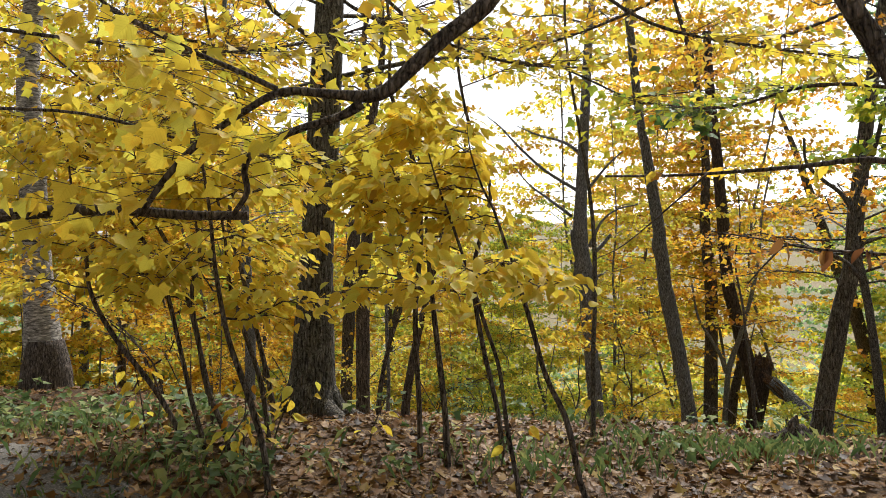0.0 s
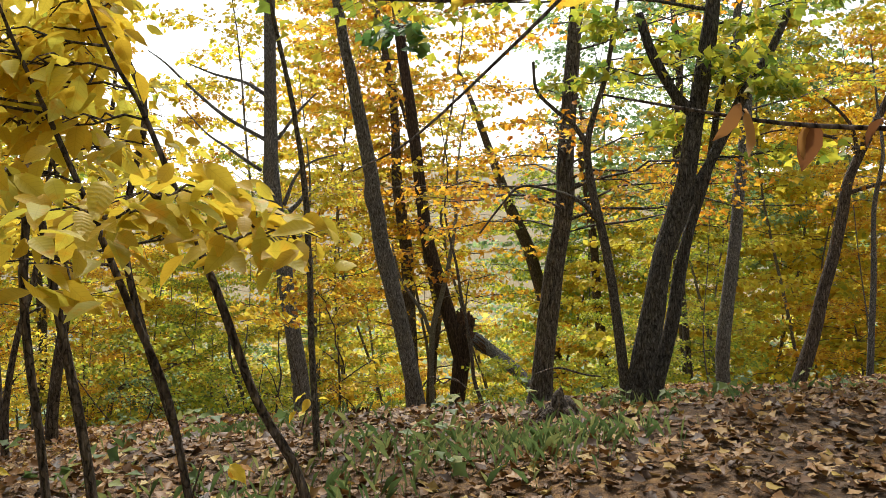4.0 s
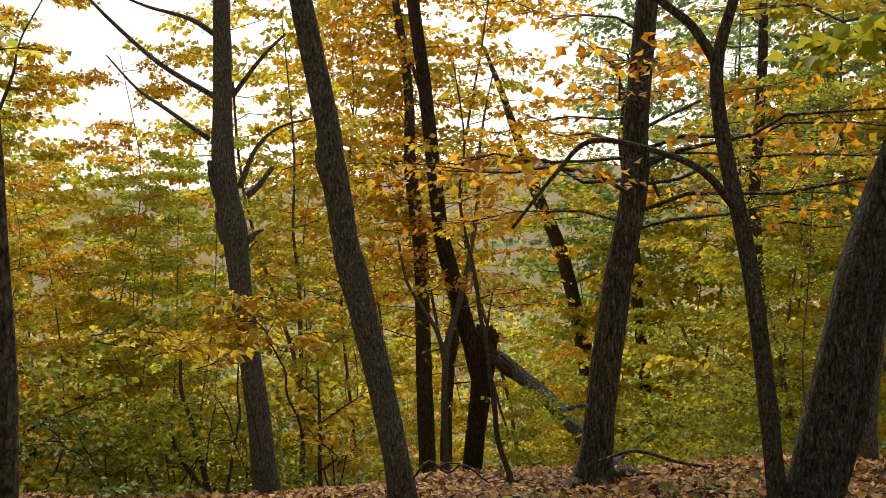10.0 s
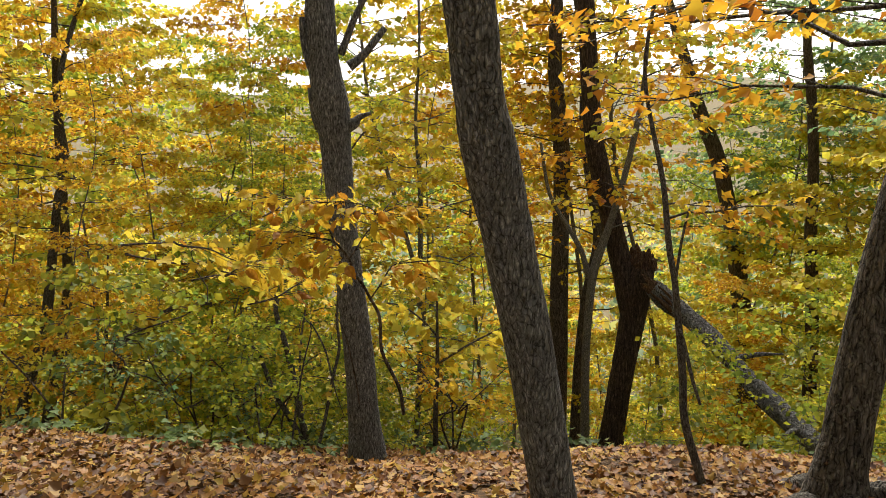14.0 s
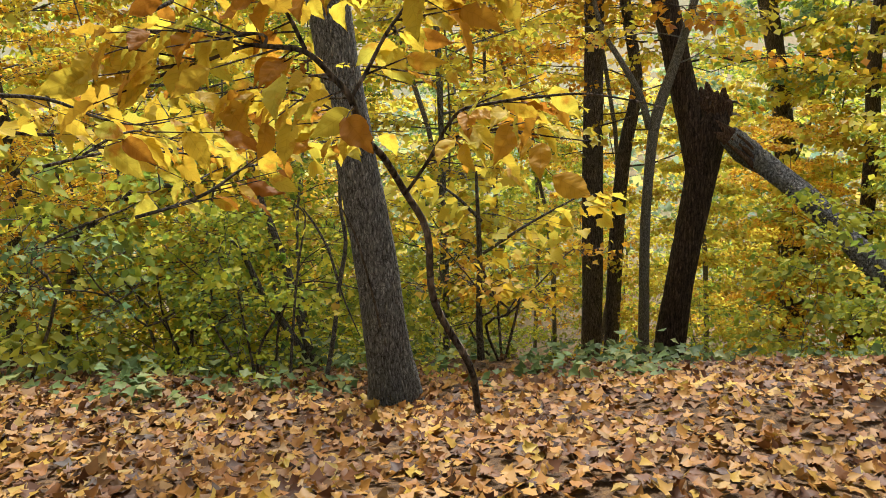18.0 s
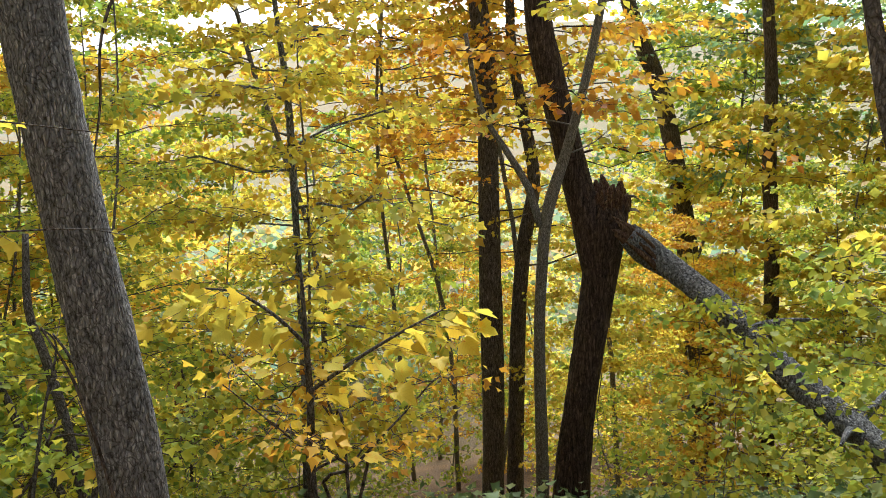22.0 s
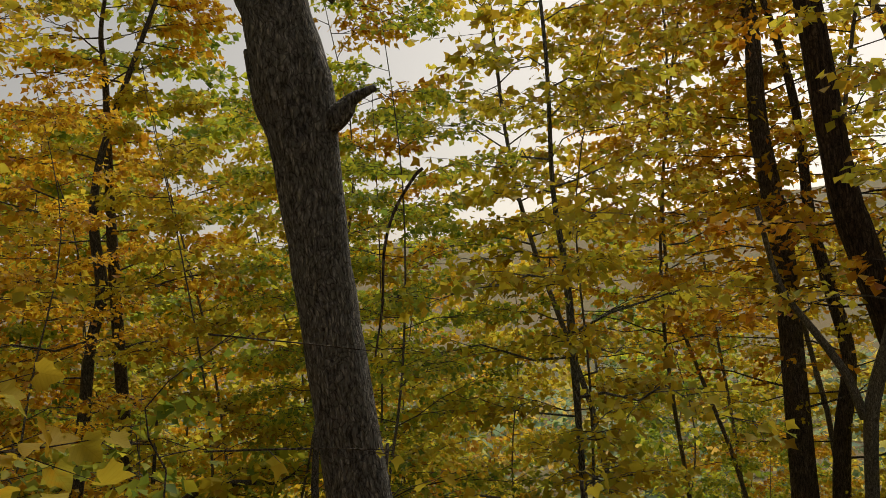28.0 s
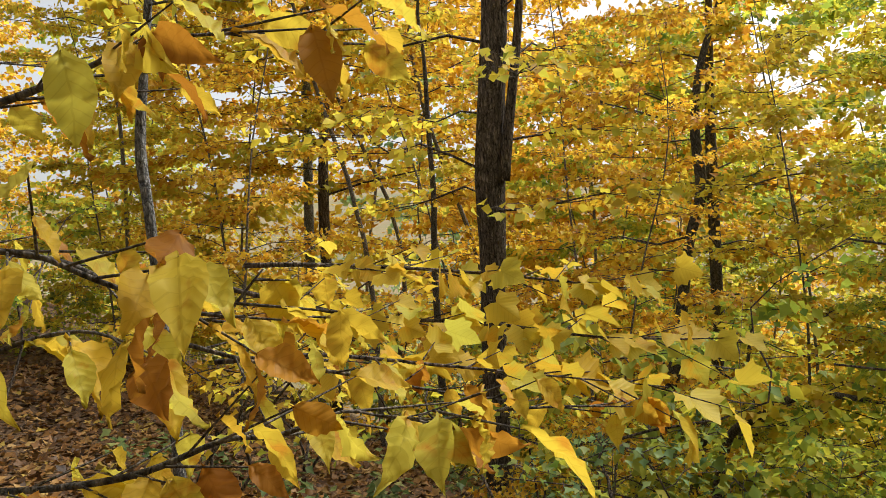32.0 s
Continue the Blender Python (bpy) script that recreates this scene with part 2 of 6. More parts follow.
PALE = leaf("leaf_pale_yellow", [(0.0, (0.74, 0.5, 0.045)), (0.5, (0.83, 0.66, 0.07)), (1.0, (0.7, 0.67, 0.1))], 0.55, ((0.74, 0.46, 0.04), 18), True)
LITTER = leaf("fallen_leaf", [(0.0, (0.030, 0.014, 0.006)), (0.2, (0.079, 0.037, 0.013)), (0.45, (0.157, 0.072, 0.020)), (0.7, (0.230, 0.117, 0.032)), (0.9, (0.295, 0.184, 0.069)), (1.0, (0.328, 0.233, 0.041))], 0.15)
FRESH = leaf("fresh_fallen_leaf", [(0.0, (0.040, 0.015, 0.007)), (0.2, (0.104, 0.038, 0.011)), (0.42, (0.216, 0.087, 0.018)), (0.65, (0.304, 0.143, 0.026)), (0.85, (0.352, 0.196, 0.045)), (1.0, (0.368, 0.252, 0.030))], 0.15)
HERB = leaf("herb_green", [(0.0, (0.07, 0.12, 0.04)), (0.6, (0.14, 0.21, 0.07)), (1.0, (0.32, 0.34, 0.12))], 0.4)
OAK_GREEN = leaf("leaf_oak_green", [(0.0, (0.05, 0.12, 0.035)), (0.6, (0.1, 0.2, 0.05)), (1.0, (0.2, 0.28, 0.07))], 0.45)
OLIVE = leaf("leaf_olive", [(0.0, (0.56, 0.5, 0.055)), (0.4, (0.42, 0.43, 0.055)), (0.75, (0.27, 0.32, 0.05)), (1.0, (0.14, 0.2, 0.04))], 0.5)
WOODS = leaf("far_woods", [(0.0, (0.2, 0.34, 0.24)), (0.3, (0.34, 0.44, 0.24)), (0.5, (0.6, 0.58, 0.16)), (0.75, (0.74, 0.58, 0.12)), (1.0, (0.72, 0.44, 0.1))], 0.55)
RUST = leaf("leaf_rust", [(0.0, (0.12, 0.045, 0.02)), (0.6, (0.26, 0.11, 0.04)), (1.0, (0.45, 0.24, 0.07))], 0.3)
SOIL = soil("leaf_mould")
GRAVEL = bark("gravel", (0.08, 0.075, 0.07), (0.36, 0.34, 0.32), 60, 0.5, (0.2, 0.19, 0.18), (1, 1, 1))


# ---- building helpers ----
def mesh(name, verts, tris, smooth=True):
    me = bpy.data.meshes.new(name)
    v, f = np.asarray(verts, np.float32), np.asarray(tris, np.int32)
    me.vertices.add(len(v))
    me.vertices.foreach_set("co", v.ravel())
    me.loops.add(f.size)
    me.loops.foreach_set("vertex_index", f.ravel())
    me.polygons.add(len(f))
    me.polygons.foreach_set("loop_start", np.arange(0, f.size, f.shape[1], dtype=np.int32))
    me.polygons.foreach_set("use_smooth", np.full(len(f), smooth))
    me.update(calc_edges=True)
    return me


def leaf_uv(me, shape):
    """Across and along each blade, for the ribs."""
    uv = me.uv_layers.new(name="blade")
    k = len(me.loops)
    i = np.empty(k, np.int32)
    me.loops.foreach_get("vertex_index", i)
    uv.data.foreach_set("uv", shape[0][i % len(shape[0])][:, :2].astype(np.float32).ravel())
    return me


def part(name, me, material, parent=None, label=""):
    ob = new(name, me)
    if not me.materials:
        me.materials.append(material)
    ob.parent = parent
    if label:
        ob["label"] = label
    return ob


def merge(pieces):
    vs, fs, k = [], [], 0
    for v, f in pieces:
        vs.append(v)
        fs.append(f + k)
        k += len(v)
    return np.concatenate(vs), np.concatenate(fs)


FALL = ((-80, 0.15), (4, 0.2), (6.4, 0.17), (8.2, -0.28), (9.3, -0.5), (11.3, -0.92), (13, -1.45), (15.5, -2.6), (18.1, -4.15), (24, -7.4), (35, -11.5), (60, -17), (130, -22), (400, -22))


def ground_z(x, y):
    """Height of the forest floor: level along the top, falling away downhill, with low humps."""
    x, y = np.asarray(x, float), np.asarray(y, float)
    s = y + 0.3 * np.clip(x, -30, 40)
    a, b = zip(*FALL)
    z = sum(np.interp(s + o, a, b) for o in (-0.8, -0.4, 0, 0.4, 0.8)) / 5
    near = np.clip(1.5 - np.hypot(x, y - 8) / 60, 0, 1)
    z = z + near * (0.05 * np.sin(1.3 * x + 0.7 * y) + 0.04 * np.sin(2.1 * y - 1.1 * x + 1) + 0.02 * np.sin(4.3 * x + 3.7 * y))
    far = np.clip((np.hypot(x, y) - 160) / 500, 0, 1)
    return z + far * (40 + 14 * np.sin(0.006 * x + 0.5) + 8 * np.sin(0.013 * x - 0.004 * y))


def smooth_path(pts, per=4):
    """A rounded line through points of x, y, z, radius."""
    p = np.asarray(pts, float)
    q = np.vstack([2 * p[0] - p[1], p, 2 * p[-1] - p[-2]])
    out = []
    for i in range(1, len(q) - 2):
        for u in np.arange(per) / per:
            a, b, c, d = q[i - 1], q[i], q[i + 1], q[i + 2]
            out.append(0.5 * (2 * b + (c - a) * u + (2 * a - 5 * b + 4 * c - d) * u**2 + (3 * b - a - 3 * c + d) * u**3))
    out.append(p[-1])
    return np.array(out)


def tube(pts, sides=8, per=4, lumps=0.0, rng=None, cap=True):
    """A tapering round stem along points of x, y, z, radius."""
    p = smooth_path(pts, per) if per > 1 else np.asarray(pts, float)
    n = len(p)
    d = np.gradient(p[:, :3], axis=0)
    d /= np.linalg.norm(d, axis=1)[:, None] + 1e-9
    ref = np.tile([0.31, 0.17, 0.05], (n, 1))
    ref[np.abs(d @ [0.87, 0.48, 0.14]) > 0.9] = [0, 0, 1]
    u = np.cross(d, ref)
    u /= np.linalg.norm(u, axis=1)[:, None]
    w = np.cross(d, u)
    a = np.linspace(0, 2 * np.pi, sides, endpoint=False)
    r = np.abs(p[:, 3])[:, None] * np.ones(sides)
    if lumps:
        ph = rng.uniform(0, 6.28, 4)
        h = np.arange(n)[:, None]
        r = r * (1 + lumps * (0.5 * np.sin(3 * a + ph[0] + 0.25 * h) + 0.5 * np.sin(2 * a + ph[1] - 0.4 * h) + 0.6 * rng.normal(0, 0.4, (n, sides))))
    v = p[:, None, :3] + r[..., None] * (np.cos(a)[None, :, None] * u[:, None] + np.sin(a)[None, :, None] * w[:, None])
    v = v.reshape(-1, 3)
    i, j = np.meshgrid(np.arange(n - 1), np.arange(sides), indexing="ij")
    a0, a1 = (i * sides + j).ravel(), (i * sides + (j + 1) % sides).ravel()
    f = np.concatenate([np.stack([a0, a1, a1 + sides], 1), np.stack([a0, a1 + sides, a0 + sides], 1)])
    if cap:
        v = np.vstack([v, p[0, :3], p[-1, :3]])
        k = np.arange(sides)
        e = (n - 1) * sides
        f = np.vstack([f, np.stack([(k + 1) % sides, k, np.full(sides, n * sides)], 1), np.stack([e + k, e + (k + 1) % sides, np.full(sides, n * sides + 1)], 1)])
    return v, f


# Leaf outlines: a simple lobed one, a full five-lobed maple, and a pointed oval with a folded rib.
LOBED = (np.array([(0, 0, 0), (0.5, 0.42, 0.1), (0.22, 0.58, 0.03), (0, 1, -0.12), (-0.22, 0.58, 0.03), (-0.5, 0.42, 0.1)]) - (0, 0.1, 0), np.array([(0, 1, 2), (0, 2, 3), (0, 3, 4), (0, 4, 5)]))
KITE = (np.array([(0, 0, 0), (0.42, 0.5, 0.1), (0, 1, -0.1), (-0.42, 0.5, 0.1)]) - (0, 0.1, 0), np.array([(0, 1, 2), (0, 2, 3)]))
_half = [(0.1, 0.0), (0.34, -0.06), (0.42, 0.12), (0.62, 0.3), (0.5, 0.4), (0.5, 0.58), (0.31, 0.58), (0.21, 0.76)]
_ring = _half + [(0, 1.0)] + [(-x, y) for x, y in reversed(_half)]
MAPLE = (np.array([(0, 0.12, 0)] + [(x, y, 0.22 * abs(x) - 0.2 * max(y - 0.4, 0)) for x, y in _ring]), np.array([(0, i, i + 1) for i in range(1, len(_ring))]))
_ring = [(0, -0.05), (0.36, 0.02), (0.28, 0.18), (0.56, 0.36), (0.3, 0.5), (0, 1.0), (-0.3, 0.5), (-0.56, 0.36), (-0.28, 0.18), (-0.36, 0.02)]
FALLEN = (np.array([(0, 0.25, 0)] + [(x, y, 0.2 * abs(x)) for x, y in _ring]), np.array([(0, i, i % 10 + 1) for i in range(1, 11)]))
_oval = [(0.0, -0.12), (0.012, 0.0), (0.15, 0.08), (0.2, 0.16), (0.26, 0.26), (0.265, 0.34), (0.285, 0.44), (0.265, 0.52), (0.255, 0.6), (0.21, 0.7), (0.17, 0.78), (0.11, 0.86), (0.06, 0.94), (0.0, 1.06)]
_ov, _of = [], []
for _i, (_w, _y) in enumerate(_oval):
    _dz = -0.22 * max(_y, 0) ** 2
    _jag = 0.02 * (_i % 2)
    _ov += [(-_w, _y - _jag, _dz + 0.3 * _w), (-_w * 0.5, _y, _dz + 0.19 * _w), (0, _y, _dz), (_w * 0.5, _y, _dz + 0.19 * _w), (_w, _y - _jag, _dz + 0.3 * _w)]
    if _i:
        for _k in range(4):
            _a, _b = 5 * _i - 5 + _k, 5 * _i + _k
            _of += [(_a, _a + 1, _b + 1), (_a, _b + 1, _b)]
OVAL = (np.array(_ov), np.array(_of))
_rows = [(0.0, -0.1), (0.2, 0.12), (0.285, 0.42), (0.19, 0.76), (0.0, 1.05)]
PLAIN_OVAL = (np.array([(s * w, y, 0.3 * w * abs(s) - 0.2 * max(y, 0) ** 2) for w, y in _rows for s in (-1, 0, 1)]), np.array([t for i in range(4) for k in (0, 1) for t in ((3 * i + k, 3 * i + k + 1, 3 * i + k + 4), (3 * i + k, 3 * i + k + 4, 3 * i + k + 3))]))


def leaves(rng, pos, ahead, size, shape=LOBED, tilt=0.7, droop=0.36, curl=0.0):
    """Leaf blades at points, pointing ahead, lying roughly level; size: one length or one for each."""
    pos, ahead = np.asarray(pos, float), np.asarray(ahead, float)
    n = len(pos)
    y = ahead + rng.normal(0, 0.28, (n, 3)) - [0, 0, droop]
    y /= np.linalg.norm(y, axis=1)[:, None]
    up = np.array([0, 0, 1.0]) + rng.normal(0, tilt, (n, 3))
    x = np.cross(y, up)
    x /= np.linalg.norm(x, axis=1)[:, None] + 1e-9
    z = np.cross(x, y)
    s = (np.ones(n) * size * rng.uniform(0.65, 1.2, n))[:, None, None]
    tv = shape[0][None] * np.ones((n, 1, 1))
    if curl:
        tv[:, :, 2] += rng.normal(0, curl, (n, 1)) * (tv[:, :, 0] ** 2 * 2) + rng.normal(0, curl, (n, 1)) * tv[:, :, 1] ** 2 + rng.normal(0, curl * 0.25, tv.shape[:2])
    v = pos[:, None] + s * (tv[..., 0:1] * x[:, None] + tv[..., 1:2] * y[:, None] + tv[..., 2:3] * z[:, None])
    m = len(shape[0])
    f = shape[1][None] + (np.arange(n) * m)[:, None, None]
    return v.reshape(-1, 3), f.reshape(-1, 3)


def boughs(rng, stem, lo, hi, count, reach, rise=0.25, twigs=9, per=8, span=0.35, thick=0.5, az=None, sag=0.15):
    """Branches off a stem between two shares of its length, each with flat sprays of twigs.
    Returns branch lines, twig lines, leaf points and the ways the leaves point."""
    lines, fine, pos, way = [], [], [], []
    p = smooth_path(stem, 4)
    for k in range(count):
        u = lo + (hi - lo) * (k + rng.uniform(0, 1)) / count
        i = min(int(u * (len(p) - 1)), len(p) - 2)
        b = p[i] + (p[i + 1] - p[i]) * (u * (len(p) - 1) - i)
        a = (k * 2.4 + rng.uniform(-0.6, 0.6)) if az is None else rng.uniform(*az)
        long = reach * rng.uniform(0.55, 1.15) * (1 - 0.55 * (u - lo) / (hi - lo + 1e-6))
        h = np.array([np.cos(a), np.sin(a), 0])
        side = np.array([-h[1], h[0], 0])
        t = np.linspace(0, 1, 6)
        bend = rng.normal(0, 0.14)
        line = b[:3] + long * (t[:, None] * h + (t**2)[:, None] * side * bend + (rise * rng.uniform(0.3, 1.5) * t - sag * t**2)[:, None] * [0, 0, 1])
        line[1:] += rng.normal(0, 0.025 * long, (5, 3))
        rad = max(0.004, min(b[3] * thick, 0.006 * long + 0.003)) * (1 - 0.8 * t)
        lines.append(np.c_[line, rad])
        for q in range(twigs):
            s = 0.2 + 0.8 * (q + rng.uniform(0, 0.9)) / twigs
            j = min(int(s * 5), 4)
            root = line[j] + (line[j + 1] - line[j]) * (s * 5 - j)
            turn = (1 if q % 2 else -1) * rng.uniform(0.5, 1.1)
            d = np.array([np.cos(a + turn), np.sin(a + turn), rng.normal(0.02, 0.15)])
            wide = span * long * (1.15 - 0.6 * s) * rng.uniform(0.7, 1.3)
            fine.append(np.c_[np.array([root, root + d * wide * 0.5 + [0, 0, 0.02], root + d * wide]), (0.0045, 0.003, 0.0015)])
            g = rng.uniform(0.15, 1.1, per)
            off = rng.normal(0, 1, (per, 3)) * [0.05, 0.05, 0.035]
            pos.append(root + g[:, None] * d * wide + off)
            out = rng.choice([-1, 1], per) * rng.uniform(0.2, 1.1, per)
            way.append(np.c_[np.cos(a + turn + out), np.sin(a + turn + out), rng.normal(-0.1, 0.2, per)])
    return lines, fine, np.concatenate(pos), np.concatenate(way)


def rooted(spine, sink=0.12):
    """The stem carried down into the ground, where its foot was left open."""
    x, y, z, r = spine[0]
    g = float(ground_z(x, y))
    if z > g - 0.02:
        dx, dy = (spine[0][0] - spine[1][0]) * 0.3, (spine[0][1] - spine[1][1]) * 0.3
        return [(x + dx, y + dy, float(ground_z(x + dx, y + dy)) - sink, r * 1.2)] + list(spine)
    return list(spine)


def tree(name, label, category, spine, material, limbs=(), top=0.0, sides=16, lumps=0.07, crown=None, foliage=None, size=0.1, shape=LOBED, seed=1, group="", flare=0, limb_leaves=0, limb_count=5):
    """A tree: trunk, limbs, twigs and a crown of leaves. crown: keywords for boughs()."""
    rng = np.random.default_rng(seed)
    s = rooted(spine)
    if top:
        a, b = np.array(s[-2]), np.array(s[-1])
        d = (b - a)[:3] / np.linalg.norm((b - a)[:3])
        for k in (0.33, 0.66, 1.0):
            q = b[:3] + d * top * k + rng.normal(0, 0.03 * top, 3)
            s.append((*q, b[3] * (1 - 0.7 * k)))
    root = new(name)
    root.location = s[0][:3]
    off = Matrix.Translation(-Vector(s[0][:3]))
    tagged(root, label, category, group)
    bits = []

    def add(kind, v, f, mat, lab=""):
        ob = part(kind, mesh(kind, v - np.array(s[0][:3]), f), mat, root, lab)
        return ob

    v, f = tube(s, sides, 5, lumps, rng)
    trunk = add("trunk", v, f, material)
    for k in range(flare):
        a = 2 * np.pi * (k + rng.uniform(-0.3, 0.3)) / flare
        x, y, z, r = s[1] if len(s) > 1 else s[0]
        h = np.array([np.cos(a), np.sin(a)])
        e1, e2 = np.array([x, y]) + h * r * 1.3, np.array([x, y]) + h * r * 3.2
        rv, rf = tube([(x, y, z + r * 1.2, r * 0.55), (*(np.array([x, y]) + h * r * 0.7), z, r * 0.5), (*e1, float(ground_z(*e1)) + r * 0.2, r * 0.38), (*e2, float(ground_z(*e2)) - 0.06, r * 0.15)], 8, 4)
        add("root", rv, rf, material)
    fine, pos, way = [], [], []
    for lm in limbs:
        v, f = tube(lm, 10, 4, lumps, rng)
        add("limb", v, f, material)
        if limb_leaves:
            ln, t, p, w = boughs(rng, lm, 0.3, 1.0, limb_count, limb_leaves, 0.1, 9, 9)
            fine += ln + t
            pos.append(p)
            way.append(w)
    if crown:
        for kw in crown if isinstance(crown, (list, tuple)) else (crown,):
            ln, t, p, w = boughs(rng, s, **kw)
            fine += ln + t
            pos.append(p)
            way.append(w)
    if fine:
        tagged(add("branchwork", *merge([tube(q, 4 if len(q) > 3 else 3, 1, cap=False) for q in fine]), material), kind="stuff")
    if pos and foliage:
        made = tagged(add("crown", *leaves(rng, np.concatenate(pos), np.concatenate(way), size, shape), foliage), kind="stuff")
        leaf_uv(made.data, shape)
    return root


# ---- ground ----
def stretch(lo, hi, fine, wide):
    """Even steps from lo to hi, growing steps out to wide on both sides."""
    mid = list(np.arange(lo, hi + fine / 2, fine))
    up, dn, st = [mid[-1]], [mid[0]], fine
    while up[-1] < wide:
        st *= 1.22
        up.append(up[-1] + st)
        dn.append(dn[-1] - st)
    return np.array(dn[:0:-1] + mid + up[1:])


gx, gy = stretch(-9, 13, 0.25, 2500), stretch(-4, 20, 0.25, 2500)
X, Y = np.meshgrid(gx, gy, indexing="ij")
Z = ground_z(X, Y)
idx = np.arange(X.size).reshape(X.shape)
quads = np.stack([idx[:-1, :-1], idx[1:, :-1], idx[1:, 1:], idx[:-1, 1:]], -1).reshape(-1, 4)
tagged(part("ground", mesh("ground", np.stack([X, Y, Z], -1).reshape(-1, 3), quads), SOIL), "sloping forest floor of dark leaf mould", "ground", kind="structure")


def on_ground(rng, n, x0, x1, y0, y1):
    x, y = rng.uniform(x0, x1, n), rng.uniform(y0, y1, n)
    return np.c_[x, y, ground_z(x, y)]


def litter(name, label, n, box, size, lift, seed, material=None):
    rng = np.random.default_rng(seed)
    p = on_ground(rng, n, *box)
    p[:, 2] += rng.uniform(0.004, lift, n)
    a = rng.uniform(0, 6.28, n)
    v, f = leaves(rng, p, np.c_[np.cos(a), np.sin(a), 0 * a + 0.25], size, FALLEN if size < 0.07 else LOBED, 0.3, 0.12, 0.2)
    return tagged(part(name, mesh(name, v, f), material or LITTER), label, "leaf litter", kind="stuff")


litter("leaf_litter", "curled orange and brown maple leaves strewn on the ground", 16000, (-2.5, 7, 1.5, 9), 0.06, 0.035, 1)
litter("leaf_litter", "fresh orange and tan maple leaves thick on the slope", 20000, (-1.5, 7, 8.2, 13), 0.053, 0.04, 9, FRESH)
litter("leaf_litter", "brown and tan dead leaves covering the forest floor", 44000, (-9, 12, 2.5, 19), 0.07, 0.02, 2)
litter("leaf_litter", "tan and brown dead leaves on the open slope", 16000, (-7, 1.6, 9.2, 16), 0.075, 0.03, 3)


def gravel_path():
    """The trodden gravel path that bends away along the top of the slope."""
    line = smooth_path([(0.5, -7, 0, 0.75), (-0.2, -2, 0, 0.75), (-0.9, 1.9, 0, 0.72), (-2.55, 4.35, 0, 0.72), (-5.3, 5.6, 0, 0.75), (-10, 6.5, 0, 0.75)], 8)
    d = np.gradient(line[:, :2], axis=0)
    d /= np.linalg.norm(d, axis=1)[:, None]
    u = np.linspace(-1, 1, 9)
    rng = np.random.default_rng(12)
    edge = 1 + rng.normal(0, 0.06, len(line))[:, None] * np.ones(9)
    xy = line[:, None, :2] + (u * edge)[..., None] * line[:, None, 3:4] * np.stack([-d[:, 1], d[:, 0]], 1)[:, None]
    z = ground_z(xy[..., 0], xy[..., 1]) + 0.012 * (1 - u**2) + np.where(np.abs(u) > 0.99, -0.02, 0.012)
    k = np.arange(len(line) * 9).reshape(-1, 9)
    quads = np.stack([k[:-1, :-1], k[1:, :-1], k[1:, 1:], k[:-1, 1:]], -1).reshape(-1, 4)
    tagged(part("path", mesh("path", np.concatenate([xy, z[..., None]], -1).reshape(-1, 3), quads), GRAVEL), "grey trodden gravel path with fallen leaves", "path", kind="structure")
    n = 5000
    i, s = rng.integers(0, len(line), n), rng.uniform(-0.95, 0.95, n)
    p = line[i, :2] + rng.normal(0, 0.15, (n, 2)) + (s * line[i, 3])[:, None] * np.stack([-d[i, 1], d[i, 0]], 1)
    v, f = leaves(rng, np.c_[p, ground_z(p[:, 0], p[:, 1]) + 0.022], rng.normal(0, 1, (n, 3)) * [1, 1, 0.1], 0.022, KITE, 0.3, 0)
    tagged(part("gravel", mesh("gravel", v, f), GRAVEL), "small grey stones loose on the path", "gravel", kind="stuff")


gravel_path()


def grass_patches():
    """Thin green blades in loose patches among the dead leaves."""
    rng = np.random.default_rng(4)
    v, f = [], []
    for cx, cy, w, n in ((0.6, 5.2, 0.9, 300), (1.7, 5.6, 0.8, 330), (-1.6, 4.6, 0.9, 300), (2.2, 5.2, 0.6, 300), (3.0, 6.3, 0.8, 180), (-2.6, 6.0, 1.0, 360), (0.9, 7.2, 0.9, 300), (4.4, 6.2, 0.8, 240)):
        p = np.c_[rng.normal(cx, w * 0.5, n), rng.normal(cy, w * 0.4, n)]
        h, a = rng.uniform(0.04, 0.15, n), rng.uniform(0, 6.28, n)
        z = ground_z(p[:, 0], p[:, 1])
        lean = np.c_[np.cos(a), np.sin(a)] * (h * rng.uniform(0.2, 0.9, n))[:, None]
        side = np.c_[-np.sin(a), np.cos(a)] * 0.0035
        tri = np.stack([np.c_[p - side, z - 0.01], np.c_[p + side, z - 0.01], np.c_[p + lean * 0.4 + side * 0.7, z + h * 0.65], np.c_[p + lean, z + h * 0.9]], 1)
        k = sum(len(q) for q in v)
        v.append(tri.reshape(-1, 3))
        b = k + 4 * np.arange(n)[:, None]
        f.append(np.concatenate([b + [0, 1, 2], b + [0, 2, 3]]))
    tagged(part("grass", mesh("grass", np.concatenate(v), np.concatenate(f)), HERB), "sparse green grass among dead leaves", "grass", kind="stuff")


grass_patches()


